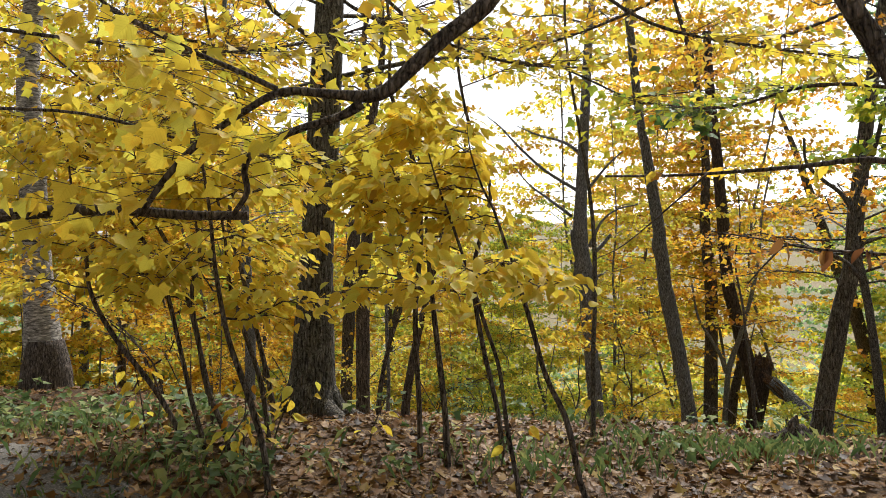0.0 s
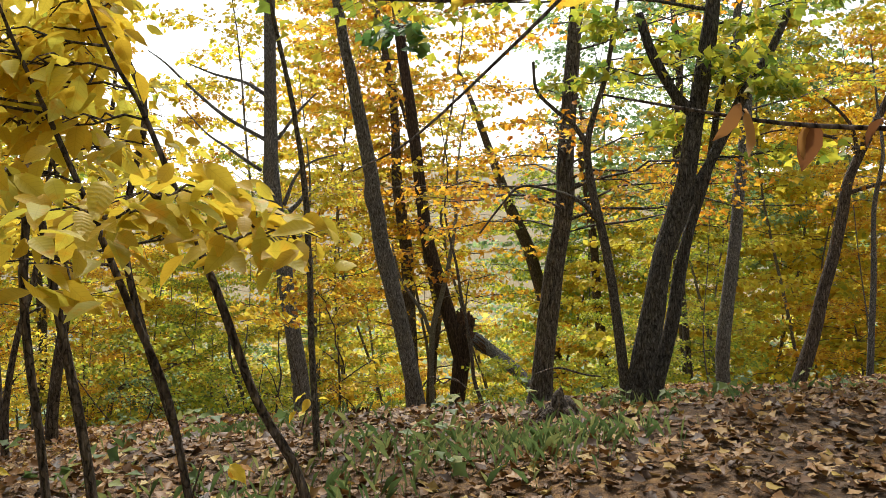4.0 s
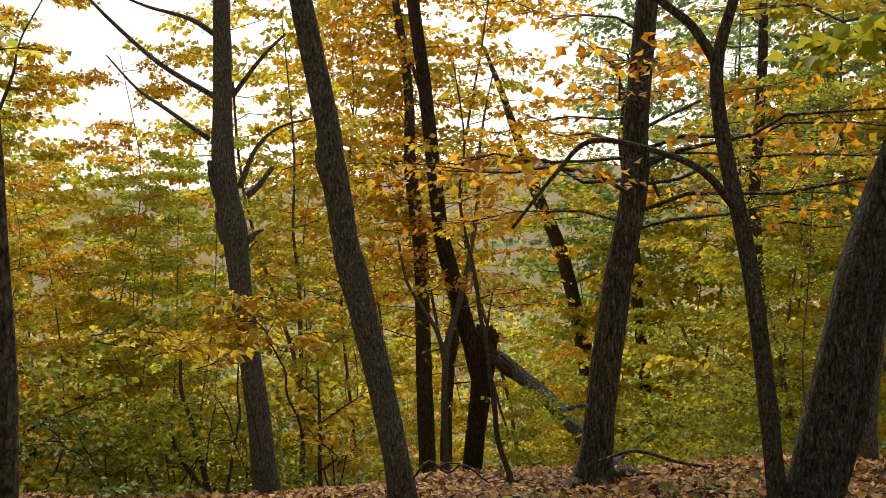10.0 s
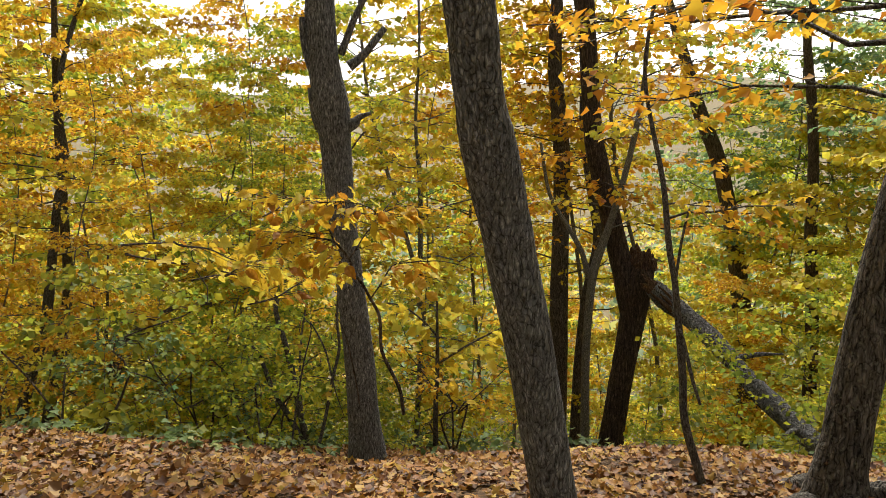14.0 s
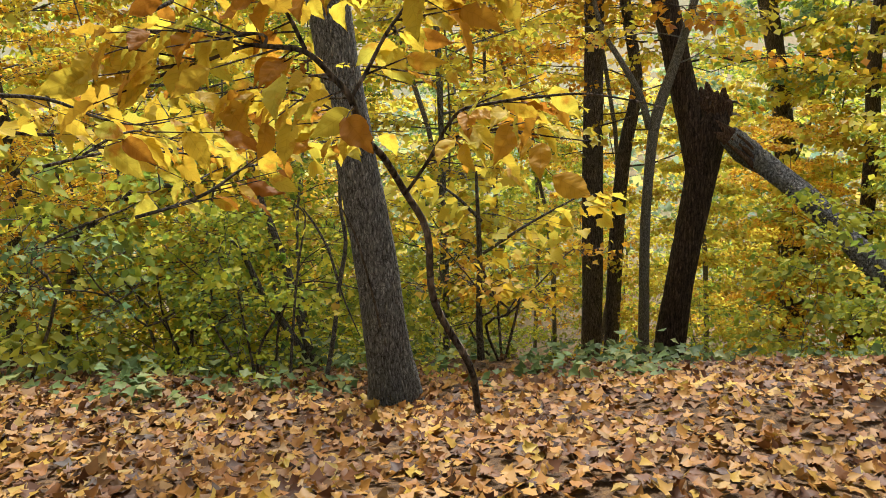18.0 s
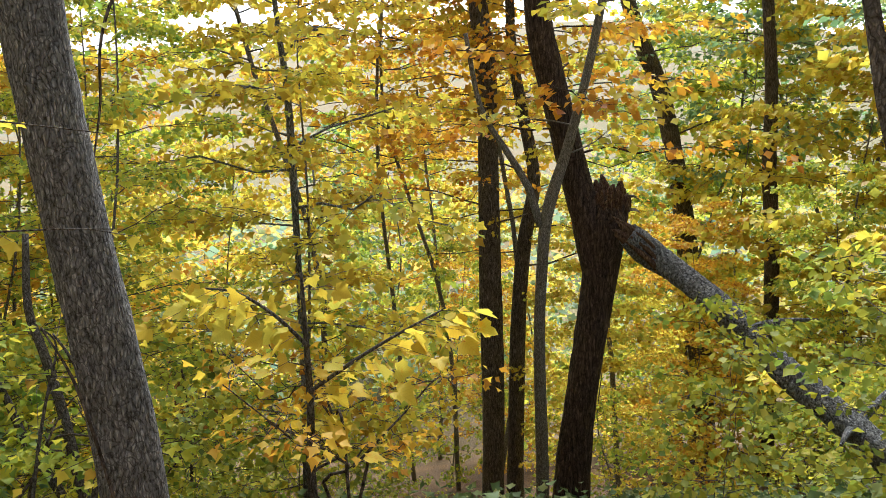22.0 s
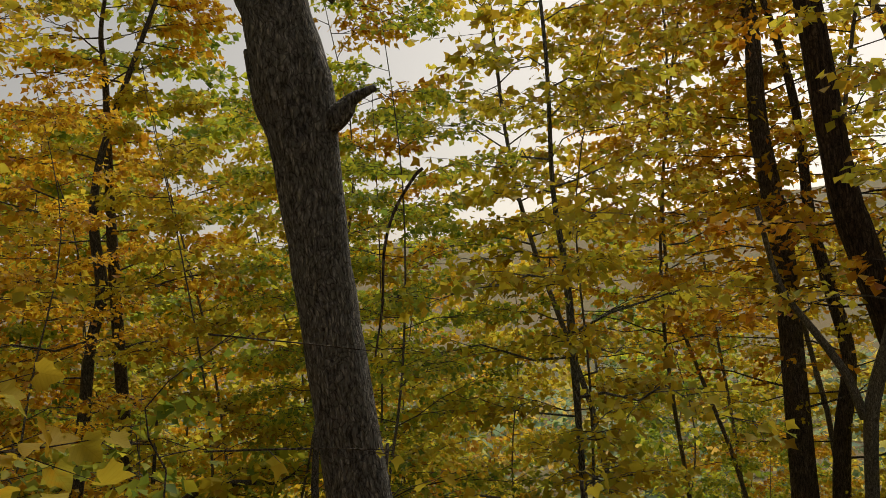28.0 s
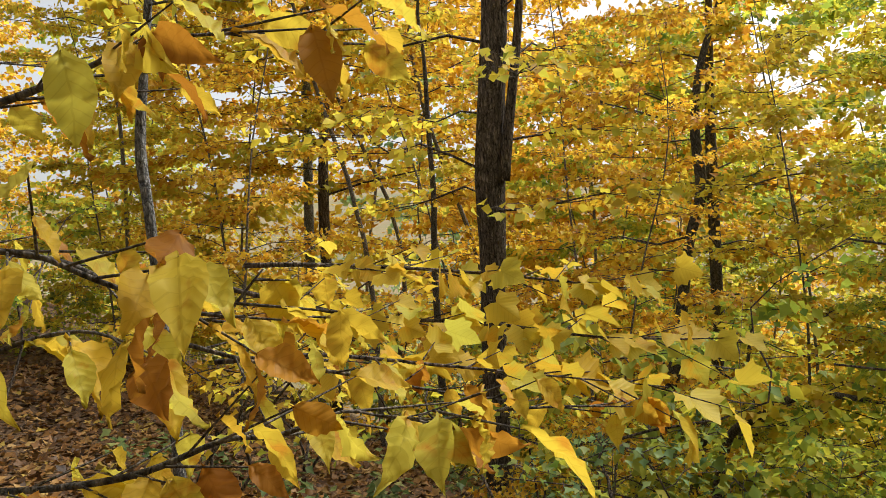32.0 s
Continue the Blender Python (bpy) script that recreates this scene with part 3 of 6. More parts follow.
def herbs():
    """Low broad-leaved green plants."""
    rng = np.random.default_rng(6)
    pos, way = [], []
    for x0, x1, y0, y1, n in ((-4.0, -1.6, 5.2, 6.8, 70), (-1.9, -0.6, 4.0, 5.6, 24), (-0.8, 3.0, 4.2, 7.2, 18), (3.0, 6.0, 5.5, 9, 16), (-3, 9, 12, 19, 800), (6, 12, 9, 18, 200)):
        for x, y in np.c_[rng.uniform(x0, x1, n), rng.uniform(y0, y1, n)]:
            k, h = rng.integers(5, 12), rng.uniform(0.05, 0.28)
            a = rng.uniform(0, 6.28, k)
            r = rng.uniform(0.02, 0.12, k)
            pos.append(np.c_[x + r * np.cos(a), y + r * np.sin(a), ground_z(x, y) + h * rng.uniform(0.4, 1, k)])
            way.append(np.c_[np.cos(a), np.sin(a), 0 * a])
    v, f = leaves(rng, np.concatenate(pos), np.concatenate(way), 0.08, LOBED, 0.4, 0.1)
    tagged(part("forest_herbs", mesh("forest_herbs", v, f), HERB), "low green broad-leaved plants on the forest floor", "herbs", kind="stuff")


herbs()


def far_woods():
    """Tree tops of the lower hillside, from the slope out to the valley."""
    rng = np.random.default_rng(14)
    n = 26000
    x, y = rng.uniform(-70, 95, n), 36 + 100 * rng.random(n) ** 1.4
    hump = 0.6 + 0.4 * np.sin(0.9 * x + 0.5 * y) * np.sin(0.7 * y - 0.3 * x)
    z = ground_z(x, y) + 9 * hump * np.sqrt(rng.random(n))
    a = rng.uniform(0, 6.28, n)
    v, f = leaves(rng, np.c_[x, y, z], np.c_[np.cos(a), np.sin(a), 0 * a], 0.45 + 0.006 * y, KITE, 0.6, 0.3)
    tagged(part("far_woods", mesh("far_woods", v, f), WOODS), "green and golden tree tops on the lower hillside", "woods", kind="stuff")


far_woods()


# ---- the trees along the walk ----
tree("oak_tree", "dark leaning trunk close beside the path", "tree", [(1.64, 2.46, 1.44, 0.057), (1.58, 2.47, 1.7, 0.051), (1.49, 2.48, 1.86, 0.045), (1.41, 2.49, 2, 0.04), (1.32, 2.51, 2.16, 0.036), (1.24, 2.52, 2.3, 0.032)], BARK_DARK, top=3, seed=30, crown=dict(lo=0.75, hi=1.0, count=8, reach=1.4, twigs=9, per=5), foliage=YELLOW)
tree("oak_tree", "thick grey-barked oak trunk with a flared dark foot", "tree", [(-1.07, 6.6, 0.3, 0.211), (-1.05, 6.6, 0.58, 0.170), (-1.04, 6.6, 1.13, 0.148), (-1.02, 6.6, 1.68, 0.136), (-0.98, 6.6, 2.37, 0.129), (-0.94, 6.6, 3.06, 0.121), (-0.91, 6.6, 3.8, 0.112)], BARK_OAK, top=6, sides=20, flare=5, seed=31, crown=dict(lo=0.55, hi=1.0, count=16, reach=3.0, twigs=9, per=9), foliage=YELLOW)
BIRCH = tree("birch_tree", "pale birch trunk with a dark foot at the path edge", "tree", [(-4.67, 9.5, 0.11, 0.218), (-4.71, 9.5, 0.7, 0.185), (-4.76, 9.5, 1.3, 0.165), (-4.79, 9.5, 1.89, 0.152), (-4.82, 9.5, 2.75, 0.139), (-4.85, 9.5, 3.75, 0.126)], BARK_BIRCH, top=5, seed=32, crown=dict(lo=0.5, hi=1.0, count=14, reach=2.4, twigs=9, per=8), foliage=YELLOW)
tree("maple_tree", "slender curving grey maple trunk with knobs", "tree", [(2.7, 8.82, -0.56, 0.105), (2.65, 8.75, -0.23, 0.081), (2.55, 8.69, 0.26, 0.076), (2.44, 8.63, 0.72, 0.074), (2.37, 8.58, 0.99, 0.082), (2.34, 8.55, 1.12, 0.071), (2.3, 8.5, 1.38, 0.068), (2.26, 8.48, 1.54, 0.076), (2.25, 8.45, 1.68, 0.065), (2.15, 8.35, 2.12, 0.056), (2.06, 8.26, 2.54, 0.048), (1.96, 8.16, 2.97, 0.043)], BARK_GREY, top=6, seed=33, crown=[dict(lo=0.86, hi=1.0, count=16, reach=2.8, twigs=9, per=9)], foliage=GOLD, size=0.08)
tree("maple_tree", "leaning grey maple trunk with a broken stub and a fork", "tree", [(2.34, 12.28, -1.44, 0.147), (2.32, 12.28, -1.15, 0.121), (2.30, 12.29, -0.68, 0.109), (2.25, 12.3, -0.12, 0.104), (2.20, 12.31, 0.43, 0.104), (2.17, 12.32, 0.88, 0.109), (2.15, 12.33, 1.16, 0.126), (2.10, 12.34, 1.49, 0.117), (2.09, 12.34, 1.91, 0.101), (2.11, 12.34, 2.42, 0.088)], BARK_GREY, limbs=[[(2.095, 12.401, 1.025, 0.07), (2.055, 12.363, 1.098, 0.055), (2.03, 12.356, 1.183, 0.042), (2.015, 12.355, 1.295, 0.035)], [(2.045, 12.406, 2.386, 0.03), (1.568, 12.6, 2.718, 0.024), (1.159, 12.77, 3.133, 0.017), (0.905, 12.877, 3.429, 0.012), (0.699, 12.961, 3.608, 0.007)], [(1.975, 12.423, 1.988, 0.026), (1.604, 12.575, 2.288, 0.019), (1.346, 12.681, 2.497, 0.013), (1.093, 12.788, 2.821, 0.007)], [(2.194, 12.348, 2.38, 0.026), (2.475, 12.248, 2.741, 0.018), (2.698, 12.167, 2.961, 0.01)], [(2.222, 12.315, 1.521, 0.028), (2.387, 12.26, 1.887, 0.02), (2.608, 12.179, 2.079, 0.014), (2.904, 12.066, 2.153, 0.008)], [(2.1, 12.399, 2.955, 0.03), (1.852, 12.501, 3.136, 0.022), (1.484, 12.647, 3.264, 0.015), (1.171, 12.773, 3.419, 0.008)], [(2.07, 12.32, 1.35, 0.039), (2.01, 12.32, 1.45, 0.034), (1.97, 12.32, 1.61, 0.027), (1.96, 12.33, 1.78, 0.024)], [(2.28, 12.3, 1.44, 0.043), (2.35, 12.29, 1.49, 0.033), (2.43, 12.28, 1.57, 0.027), (2.54, 12.27, 1.71, 0.023)], [(2.26, 12.3, 1.01, 0.043), (2.31, 12.29, 1.04, 0.038), (2.35, 12.29, 1.08, 0.023), (2.43, 12.28, 1.11, 0.012)]], top=5, sides=20, seed=34, crown=dict(lo=0.85, hi=1.0, count=14, reach=2.2, twigs=9, per=9), foliage=YELLOW)
SNAG = tree("broken_snag", "dark broken snag with a torn splintered top", "snag", [(6.06, 16.44, -4.1, 0.194), (6.12, 16.42, -3.33, 0.173), (6.21, 16.39, -2.59, 0.162), (6.3, 16.36, -1.94, 0.162), (6.37, 16.34, -1.37, 0.178), (6.41, 16.33, -1.05, 0.192), (6.44, 16.32, -0.88, 0.17), (6.445, 16.32, -0.8, 0.1)], BARK_SNAG, limbs=[[(6.31, 16.36, -1.75, 0.1), (6.285, 16.365, -1.4, 0.138), (6.23, 16.38, -1.02, 0.15), (6.13, 16.42, -0.63, 0.146), (6, 16.46, -0.09, 0.14), (5.86, 16.5, 0.49, 0.13), (5.77, 16.52, 1.05, 0.119), (5.61, 16.57, 3.26, 0.112), (5.52, 16.61, 4.19, 0.103), (5.45, 16.64, 5.12, 0.093), (5.41, 16.65, 5.95, 0.084)]], sides=18, seed=35, limb_leaves=2.4, limb_count=13, size=0.1, foliage=ORANGE, shape=KITE)
tree("maple_sapling", "slim forked maple sapling in front of the broken snag", "sapling", [(5.66, 16.22, -4.27, 0.067), (5.65, 16.22, -3.28, 0.062), (5.64, 16.23, -2.10, 0.055), (5.69, 16.21, -1.11, 0.056), (5.76, 16.19, -0.74, 0.056), (5.89, 16.15, -0.33, 0.049), (6.05, 16.10, 0.28, 0.041), (6.18, 16.06, 0.91, 0.036), (6.26, 16.04, 1.47, 0.031)], BARK_PALE, limbs=[[(5.66, 16.22, -1.00, 0.041), (5.55, 16.25, -0.63, 0.034), (5.36, 16.31, -0.28, 0.031), (5.15, 16.37, 0.11, 0.025), (5.04, 16.41, 0.76, 0.021)]], top=2, seed=36, crown=dict(lo=0.45, hi=1.0, count=14, reach=1.5, twigs=9, per=8), foliage=YELLOW, shape=KITE)
tree("maple_tree", "tall straight dark maple trunk beyond the snag", "tree", [(7.19, 21.92, -6.86, 0.204), (7.23, 21.9, -5.13, 0.195), (7.23, 21.9, -3.08, 0.186), (7.25, 21.9, -1.16, 0.176), (7.25, 21.9, 0.21, 0.167), (7.16, 21.93, 1.26, 0.149), (7.08, 21.95, 2.28, 0.139)], BARK_DARK, top=6, seed=37, crown=dict(lo=0.34, hi=1.0, count=32, reach=2.8, twigs=9, per=9), foliage=ORANGE, shape=KITE)
tree("maple_tree", "slim dark maple trunk beyond the snag", "tree", [(7.69, 22.07, -6.59, 0.152), (7.73, 22.06, -5.27, 0.142), (7.79, 22.04, -3.79, 0.133), (7.91, 22.01, -2.48, 0.128), (8.08, 21.96, -1.41, 0.104), (7.91, 22.01, -0.28, 0.095), (7.75, 22.06, 0.82, 0.085)], BARK_DARK, top=5, seed=38, crown=dict(lo=0.35, hi=1.0, count=26, reach=2.6, twigs=9, per=9), foliage=YELLOW, shape=KITE)
tree("oak_tree", "crooked dark oak trunk down the slope", "tree", [(14.74, 26.61, -7.18, 0.306), (14.41, 26.71, -4.74, 0.265), (14.13, 26.8, -2.84, 0.237), (13.9, 26.87, -1.57, 0.223), (13.53, 26.98, -0.05, 0.209), (13.05, 27.12, 1.16, 0.195), (12.65, 27.24, 2.46, 0.167)], BARK_DARK, top=4, seed=39, crown=dict(lo=0.4, hi=1.0, count=20, reach=3.0, twigs=9, per=10), foliage=LIME, shape=KITE)
tree("maple_tree", "straight dark trunk down the slope", "tree", [(14.37, 23.59, -5.05, 0.166), (14.3, 23.61, -3.28, 0.16), (14.18, 23.65, -1.81, 0.142), (14.13, 23.66, -0.06, 0.13), (13.99, 23.71, 1.62, 0.118)], BARK_DARK, top=4, seed=40, crown=dict(lo=0.3, hi=1.0, count=16, reach=2.5, twigs=9, per=9), foliage=YELLOW, shape=KITE)
tree("maple_tree", "straight grey trunk down the slope", "tree", [(9.59, 13.52, -2.14, 0.092), (9.48, 13.56, -0.11, 0.084), (9.44, 13.58, 1.23, 0.084), (9.5, 13.55, 2.23, 0.075), (9.58, 13.52, 3.72, 0.059)], BARK_DARK, top=4, seed=41, crown=dict(lo=0.3, hi=1.0, count=16, reach=2.5, twigs=9, per=9), foliage=YELLOW, shape=KITE)
tree("oak_tree", "leaning oak trunk with furrowed bark and lichen", "tree", [(4.59, 9.9, -0.98, 0.179), (4.62, 9.89, -0.69, 0.133), (4.68, 9.88, -0.24, 0.12), (4.75, 9.86, 0.24, 0.114), (4.82, 9.84, 0.7, 0.111), (4.93, 9.81, 1.21, 0.107), (4.98, 9.8, 1.59, 0.101), (5, 9.79, 2.02, 0.094)], BARK_OAK, top=6, sides=20, flare=4, seed=42, crown=dict(lo=0.5, hi=1.0, count=34, reach=2.7, twigs=10, per=9), foliage=ORANGE, size=0.075)
tree("oak_tree", "thick forked leaning oak trunk with flared roots", "tree", [(3.87, 7.03, -0.32, 0.129), (3.94, 7, 0.01, 0.100), (4.03, 6.96, 0.43, 0.092), (4.12, 6.92, 0.92, 0.081), (4.23, 6.87, 1.26, 0.087), (4.30, 6.84, 1.52, 0.069), (4.36, 6.81, 1.89, 0.070), (4.42, 6.78, 2.22, 0.068), (4.48, 6.75, 2.58, 0.061), (4.53, 6.73, 2.94, 0.055)], BARK_SMOKE, limbs=[[(4.27, 6.85, 1.31, 0.065), (4.41, 6.79, 1.53, 0.044), (4.57, 6.72, 1.84, 0.044), (4.72, 6.64, 2.17, 0.041), (4.88, 6.57, 2.42, 0.034), (5.05, 6.5, 2.78, 0.027)], [(4.36, 6.81, 2.04, 0.051), (4.25, 6.86, 2.17, 0.044), (4.15, 6.9, 2.36, 0.041), (4.07, 6.94, 2.56, 0.038), (4.01, 6.97, 2.82, 0.031)]], top=4, sides=20, flare=5, seed=43, limb_leaves=1.0, crown=dict(lo=0.72, hi=1.0, count=10, reach=2.0, twigs=9, per=9), foliage=LIME)
tree("oak_sapling", "slim grey stem close beside the forked oak", "sapling", [(4.14, 7.23, -0.4, 0.08), (4.34, 7.14, 0.29, 0.056), (4.42, 7.1, 0.77, 0.052), (4.5, 7.06, 1.13, 0.044)], BARK_SMOKE, top=1.5, seed=44, crown=dict(lo=0.75, hi=1.0, count=4, reach=0.6, twigs=9, per=5), foliage=YELLOW)
tree("maple_sapling", "dark slim maple sapling on the crest", "sapling", [(1.10, 5.94, 0.62, 0.018), (1.10, 5.94, 0.77, 0.017), (1.11, 5.94, 1, 0.017), (1.11, 5.94, 1.25, 0.017), (1.11, 5.94, 1.47, 0.016), (1.10, 5.95, 1.69, 0.015), (1.08, 5.95, 1.87, 0.014), (1.06, 5.96, 2.04, 0.013)], BARK_SLIM, top=3, sides=10, seed=45, crown=dict(lo=0.85, hi=1.0, count=5, reach=0.8, twigs=9, per=4), foliage=YELLOW)
tree("maple_sapling", "dark slim wavy maple sapling beside the oak", "sapling", [(3.84, 7.07, -0.19, 0.044), (3.83, 7.08, 0.05, 0.041), (3.8, 7.09, 0.4, 0.039), (3.76, 7.1, 0.76, 0.038), (3.72, 7.12, 1.08, 0.035), (3.65, 7.15, 1.47, 0.032), (3.62, 7.16, 1.81, 0.029), (3.69, 7.13, 2.1, 0.022), (3.79, 7.09, 2.43, 0.019)], BARK_SLIM, limbs=[[(3.62, 7.16, 1.83, 0.023), (3.53, 7.2, 1.99, 0.019), (3.4, 7.25, 2.11, 0.016), (3.27, 7.3, 2.27, 0.013), (3.25, 7.3, 2.49, 0.012)], [(3.68, 7.13, 1.23, 0.02), (3.55, 7.18, 1.39, 0.016), (3.37, 7.26, 1.48, 0.013), (3.13, 7.35, 1.53, 0.012), (2.99, 7.41, 1.4, 0.009), (2.81, 7.48, 1.17, 0.007)]], top=3, sides=10, seed=46, crown=dict(lo=0.75, hi=1.0, count=8, reach=0.8, twigs=9, per=4), foliage=YELLOW)
tree("maple_tree", "slim dark leaning maple on the crest", "tree", [(7.929, 9.545, -1.425, 0.105), (8.119, 9.494, -0.959, 0.09), (8.299, 9.451, -0.46, 0.085), (8.455, 9.424, 0.102, 0.08), (8.601, 9.391, 0.539, 0.075), (8.757, 9.365, 1.102, 0.07), (8.842, 9.356, 1.478, 0.065), (9.013, 9.306, 1.85, 0.058), (9.212, 9.243, 2.22, 0.05), (9.445, 9.17, 2.652, 0.042)], BARK_DARK, limbs=[[(8.992, 9.312, 1.8, 0.03), (8.879, 9.38, 1.983, 0.025), (8.545, 9.549, 2.127, 0.018), (8.148, 9.741, 2.197, 0.012), (7.739, 9.926, 2.104, 0.007)], [(8.844, 9.344, 1.351, 0.03), (9.126, 9.219, 1.432, 0.022), (9.477, 9.06, 1.509, 0.014)], [(8.992, 9.312, 1.8, 0.03), (8.926, 9.379, 2.235, 0.022), (8.637, 9.545, 2.598, 0.014), (8.41, 9.655, 2.641, 0.008)]], top=3, sides=12, seed=47, limb_leaves=0.7, limb_count=4, crown=dict(lo=0.75, hi=1.0, count=10, reach=1.5, twigs=9, per=8), foliage=GOLD, size=0.075)
tree("maple_tree", "pale grey trunk just below the crest", "tree", [(6.52, 9.02, -1.06, 0.085), (6.52, 9.06, -0.48, 0.078), (6.63, 9.07, 0.19, 0.075), (6.75, 9.07, 0.85, 0.07), (6.85, 9.08, 1.51, 0.066), (7.0, 9.09, 2.51, 0.058)], BARK_GREY, top=3, seed=141, crown=dict(lo=0.6, hi=1.0, count=14, reach=1.8, twigs=9, per=9), foliage=LIME, size=0.07)
tree("maple_sapling", "thin pale grey stem below the crest", "sapling", [(8.77, 9.04, -1.38, 0.045), (8.86, 9.07, -0.54, 0.04), (8.95, 9.09, 0.28, 0.036), (9.03, 9.13, 1.15, 0.03)], BARK_GREY, top=2, sides=10, seed=142, crown=dict(lo=0.4, hi=1.0, count=10, reach=1.2, twigs=9, per=8), foliage=GOLD, size=0.065)
tree("maple_sapling", "slim dark arching maple sapling", "sapling", [(4.12, 10.44, -1.02, 0.026), (4.03, 10.48, -0.69, 0.024), (4.03, 10.53, -0.41, 0.022), (4.02, 10.57, -0.17, 0.021), (4.01, 10.63, 0.11, 0.019), (4.0, 10.71, 0.34, 0.018), (4.01, 10.83, 0.69, 0.016)], BARK_SLIM, limbs=[[(4.01, 10.55, -0.16, 0.012), (4.02, 10.51, -0.22, 0.011), (4.03, 10.42, -0.4, 0.01), (4.05, 10.35, -0.54, 0.008)], [(4.02, 10.64, 0.13, 0.009), (4.07, 10.68, 0.35, 0.008), (4.13, 10.72, 0.53, 0.006)]], top=2.0, sides=10, seed=48, size=0.06, crown=dict(lo=0.62, hi=1.0, count=9, reach=0.8, twigs=8, per=5, az=(-1.3, 1.5)), foliage=GOLD)
tree("maple_tree", "dark straight maple trunk among yellow leaves", "tree", [(-1.81, 14.96, -2.34, 0.115), (-1.79, 14.97, -1.54, 0.111), (-1.77, 14.99, -0.56, 0.108), (-1.74, 15.01, 0.16, 0.111), (-1.73, 15.02, 0.74, 0.125), (-1.68, 15.05, 1.36, 0.12), (-1.63, 15.1, 2.02, 0.111), (-1.57, 15.15, 2.67, 0.101)], BARK_DARK, limbs=[[(-1.58, 15.03, 0.73, 0.048), (-1.52, 15.08, 1.24, 0.043), (-1.45, 15.14, 1.8, 0.038), (-1.38, 15.19, 2.44, 0.033)]], top=4, sides=18, seed=49, crown=dict(lo=0.3, hi=1.0, count=18, reach=2.2, twigs=9, per=8), foliage=YELLOW, shape=KITE)
tree("maple_sapling", "grey slim maple with tiers of yellow leaves", "sapling", [(-1.58, 16.79, -2.76, 0.08), (-1.44, 16.9, -2.18, 0.069), (-1.25, 17.06, -1.5, 0.066), (-1.13, 17.15, -0.7, 0.057), (-1.03, 17.23, 0.04, 0.051), (-0.92, 17.32, 0.54, 0.057), (-0.94, 17.3, 1.12, 0.046), (-0.89, 17.34, 1.68, 0.037), (-0.73, 17.47, 2.28, 0.031), (-0.57, 17.6, 2.76, 0.026)], BARK_SLIM, top=2, seed=50, crown=dict(az=(0.2, 4.2), lo=0.3, hi=1.0, count=26, reach=2.0, twigs=9, per=9), foliage=GOLD)
tree("maple_sapling", "pale grey slim sapling stem", "sapling", [(-0.78, 11.48, -0.73, 0.03), (-0.77, 11.48, -0.32, 0.028), (-0.79, 11.47, 0.14, 0.025), (-0.8, 11.46, 0.59, 0.023), (-0.81, 11.45, 0.89, 0.025), (-0.77, 11.48, 1.24, 0.02), (-0.74, 11.52, 1.63, 0.018)], BARK_GREY, top=2, sides=10, seed=51, crown=dict(lo=0.6, hi=1.0, count=8, reach=0.8, twigs=9, per=4), foliage=YELLOW)
tree("maple_tree", "grey trunk on the leaf-covered slope", "tree", [(-7.92, 17.88, -0.88, 0.1), (-7.87, 17.92, 0.3, 0.082), (-7.81, 17.97, 1.65, 0.077), (-7.75, 18.01, 3.08, 0.072), (-7.69, 18.06, 4.49, 0.063)], BARK_GREY, top=4, seed=52, crown=dict(lo=0.3, hi=1.0, count=20, reach=2.2, twigs=9, per=8), foliage=YELLOW, shape=KITE)
tree("maple_tree", "dark trunk on the leaf-covered slope", "tree", [(-6.9, 17.42, -0.46, 0.084), (-6.87, 17.43, 0.55, 0.079), (-6.81, 17.49, 1.71, 0.067), (-6.68, 17.59, 2.85, 0.05)], BARK_DARK, top=4, seed=53, crown=dict(lo=0.3, hi=1.0, count=18, reach=2.2, twigs=9, per=8), foliage=YELLOW, shape=KITE)
tree("maple_sapling", "thin dark sapling on the slope", "sapling", [(-3.57, 16.23, -0.2, 0.038), (-3.53, 16.26, 0.68, 0.031), (-3.54, 16.26, 1.43, 0.028), (-3.53, 16.26, 2.17, 0.022)], BARK_SLIM, top=1.5, seed=54, crown=dict(lo=0.3, hi=1.0, count=12, reach=1.2, twigs=9, per=8), foliage=YELLOW)
tree("maple_sapling", "young maple with tiers of bright yellow leaves", "sapling", [(3.29, 16.02, -3.6, 0.036), (3.32, 16.01, -2.85, 0.033), (3.36, 16, -1.98, 0.03), (3.38, 16, -0.97, 0.027), (3.39, 15.99, -0.25, 0.031), (3.39, 16, 0.4, 0.027), (3.35, 16, 1.03, 0.02)], BARK_GREY, top=3, seed=55, crown=dict(lo=0.12, hi=1.0, count=34, reach=1.9, twigs=9, per=9), foliage=YELLOW)
tree("maple_sapling", "young maple with tiers of golden leaves", "sapling", [(-1.72, 18.28, -3.51, 0.089), (-1.51, 18.25, -2.47, 0.082), (-1.24, 18.21, -1.32, 0.069), (-1.21, 18.21, -0.26, 0.062), (-1.19, 18.2, 0.77, 0.062), (-1.16, 18.2, 1.78, 0.048), (-1.11, 18.19, 2.76, 0.034)], BARK_SLIM, top=1.5, seed=56, crown=dict(lo=0.2, hi=1.0, count=30, reach=1.9, twigs=9, per=9), foliage=YELLOW, shape=KITE)
tree("maple_sapling", "crooked bare understorey stem", "sapling", [(-0.36, 15.66, -2.47, 0.047), (-0.15, 15.63, -1.8, 0.042), (-0.02, 15.61, -1.36, 0.036), (0.26, 15.57, -1.15, 0.031), (0.6, 15.52, -0.95, 0.026), (0.97, 15.47, -0.94, 0.018)], BARK_SLIM, seed=57, crown=dict(lo=0.55, hi=1.0, count=5, reach=0.5, twigs=9, per=3), foliage=YELLOW)
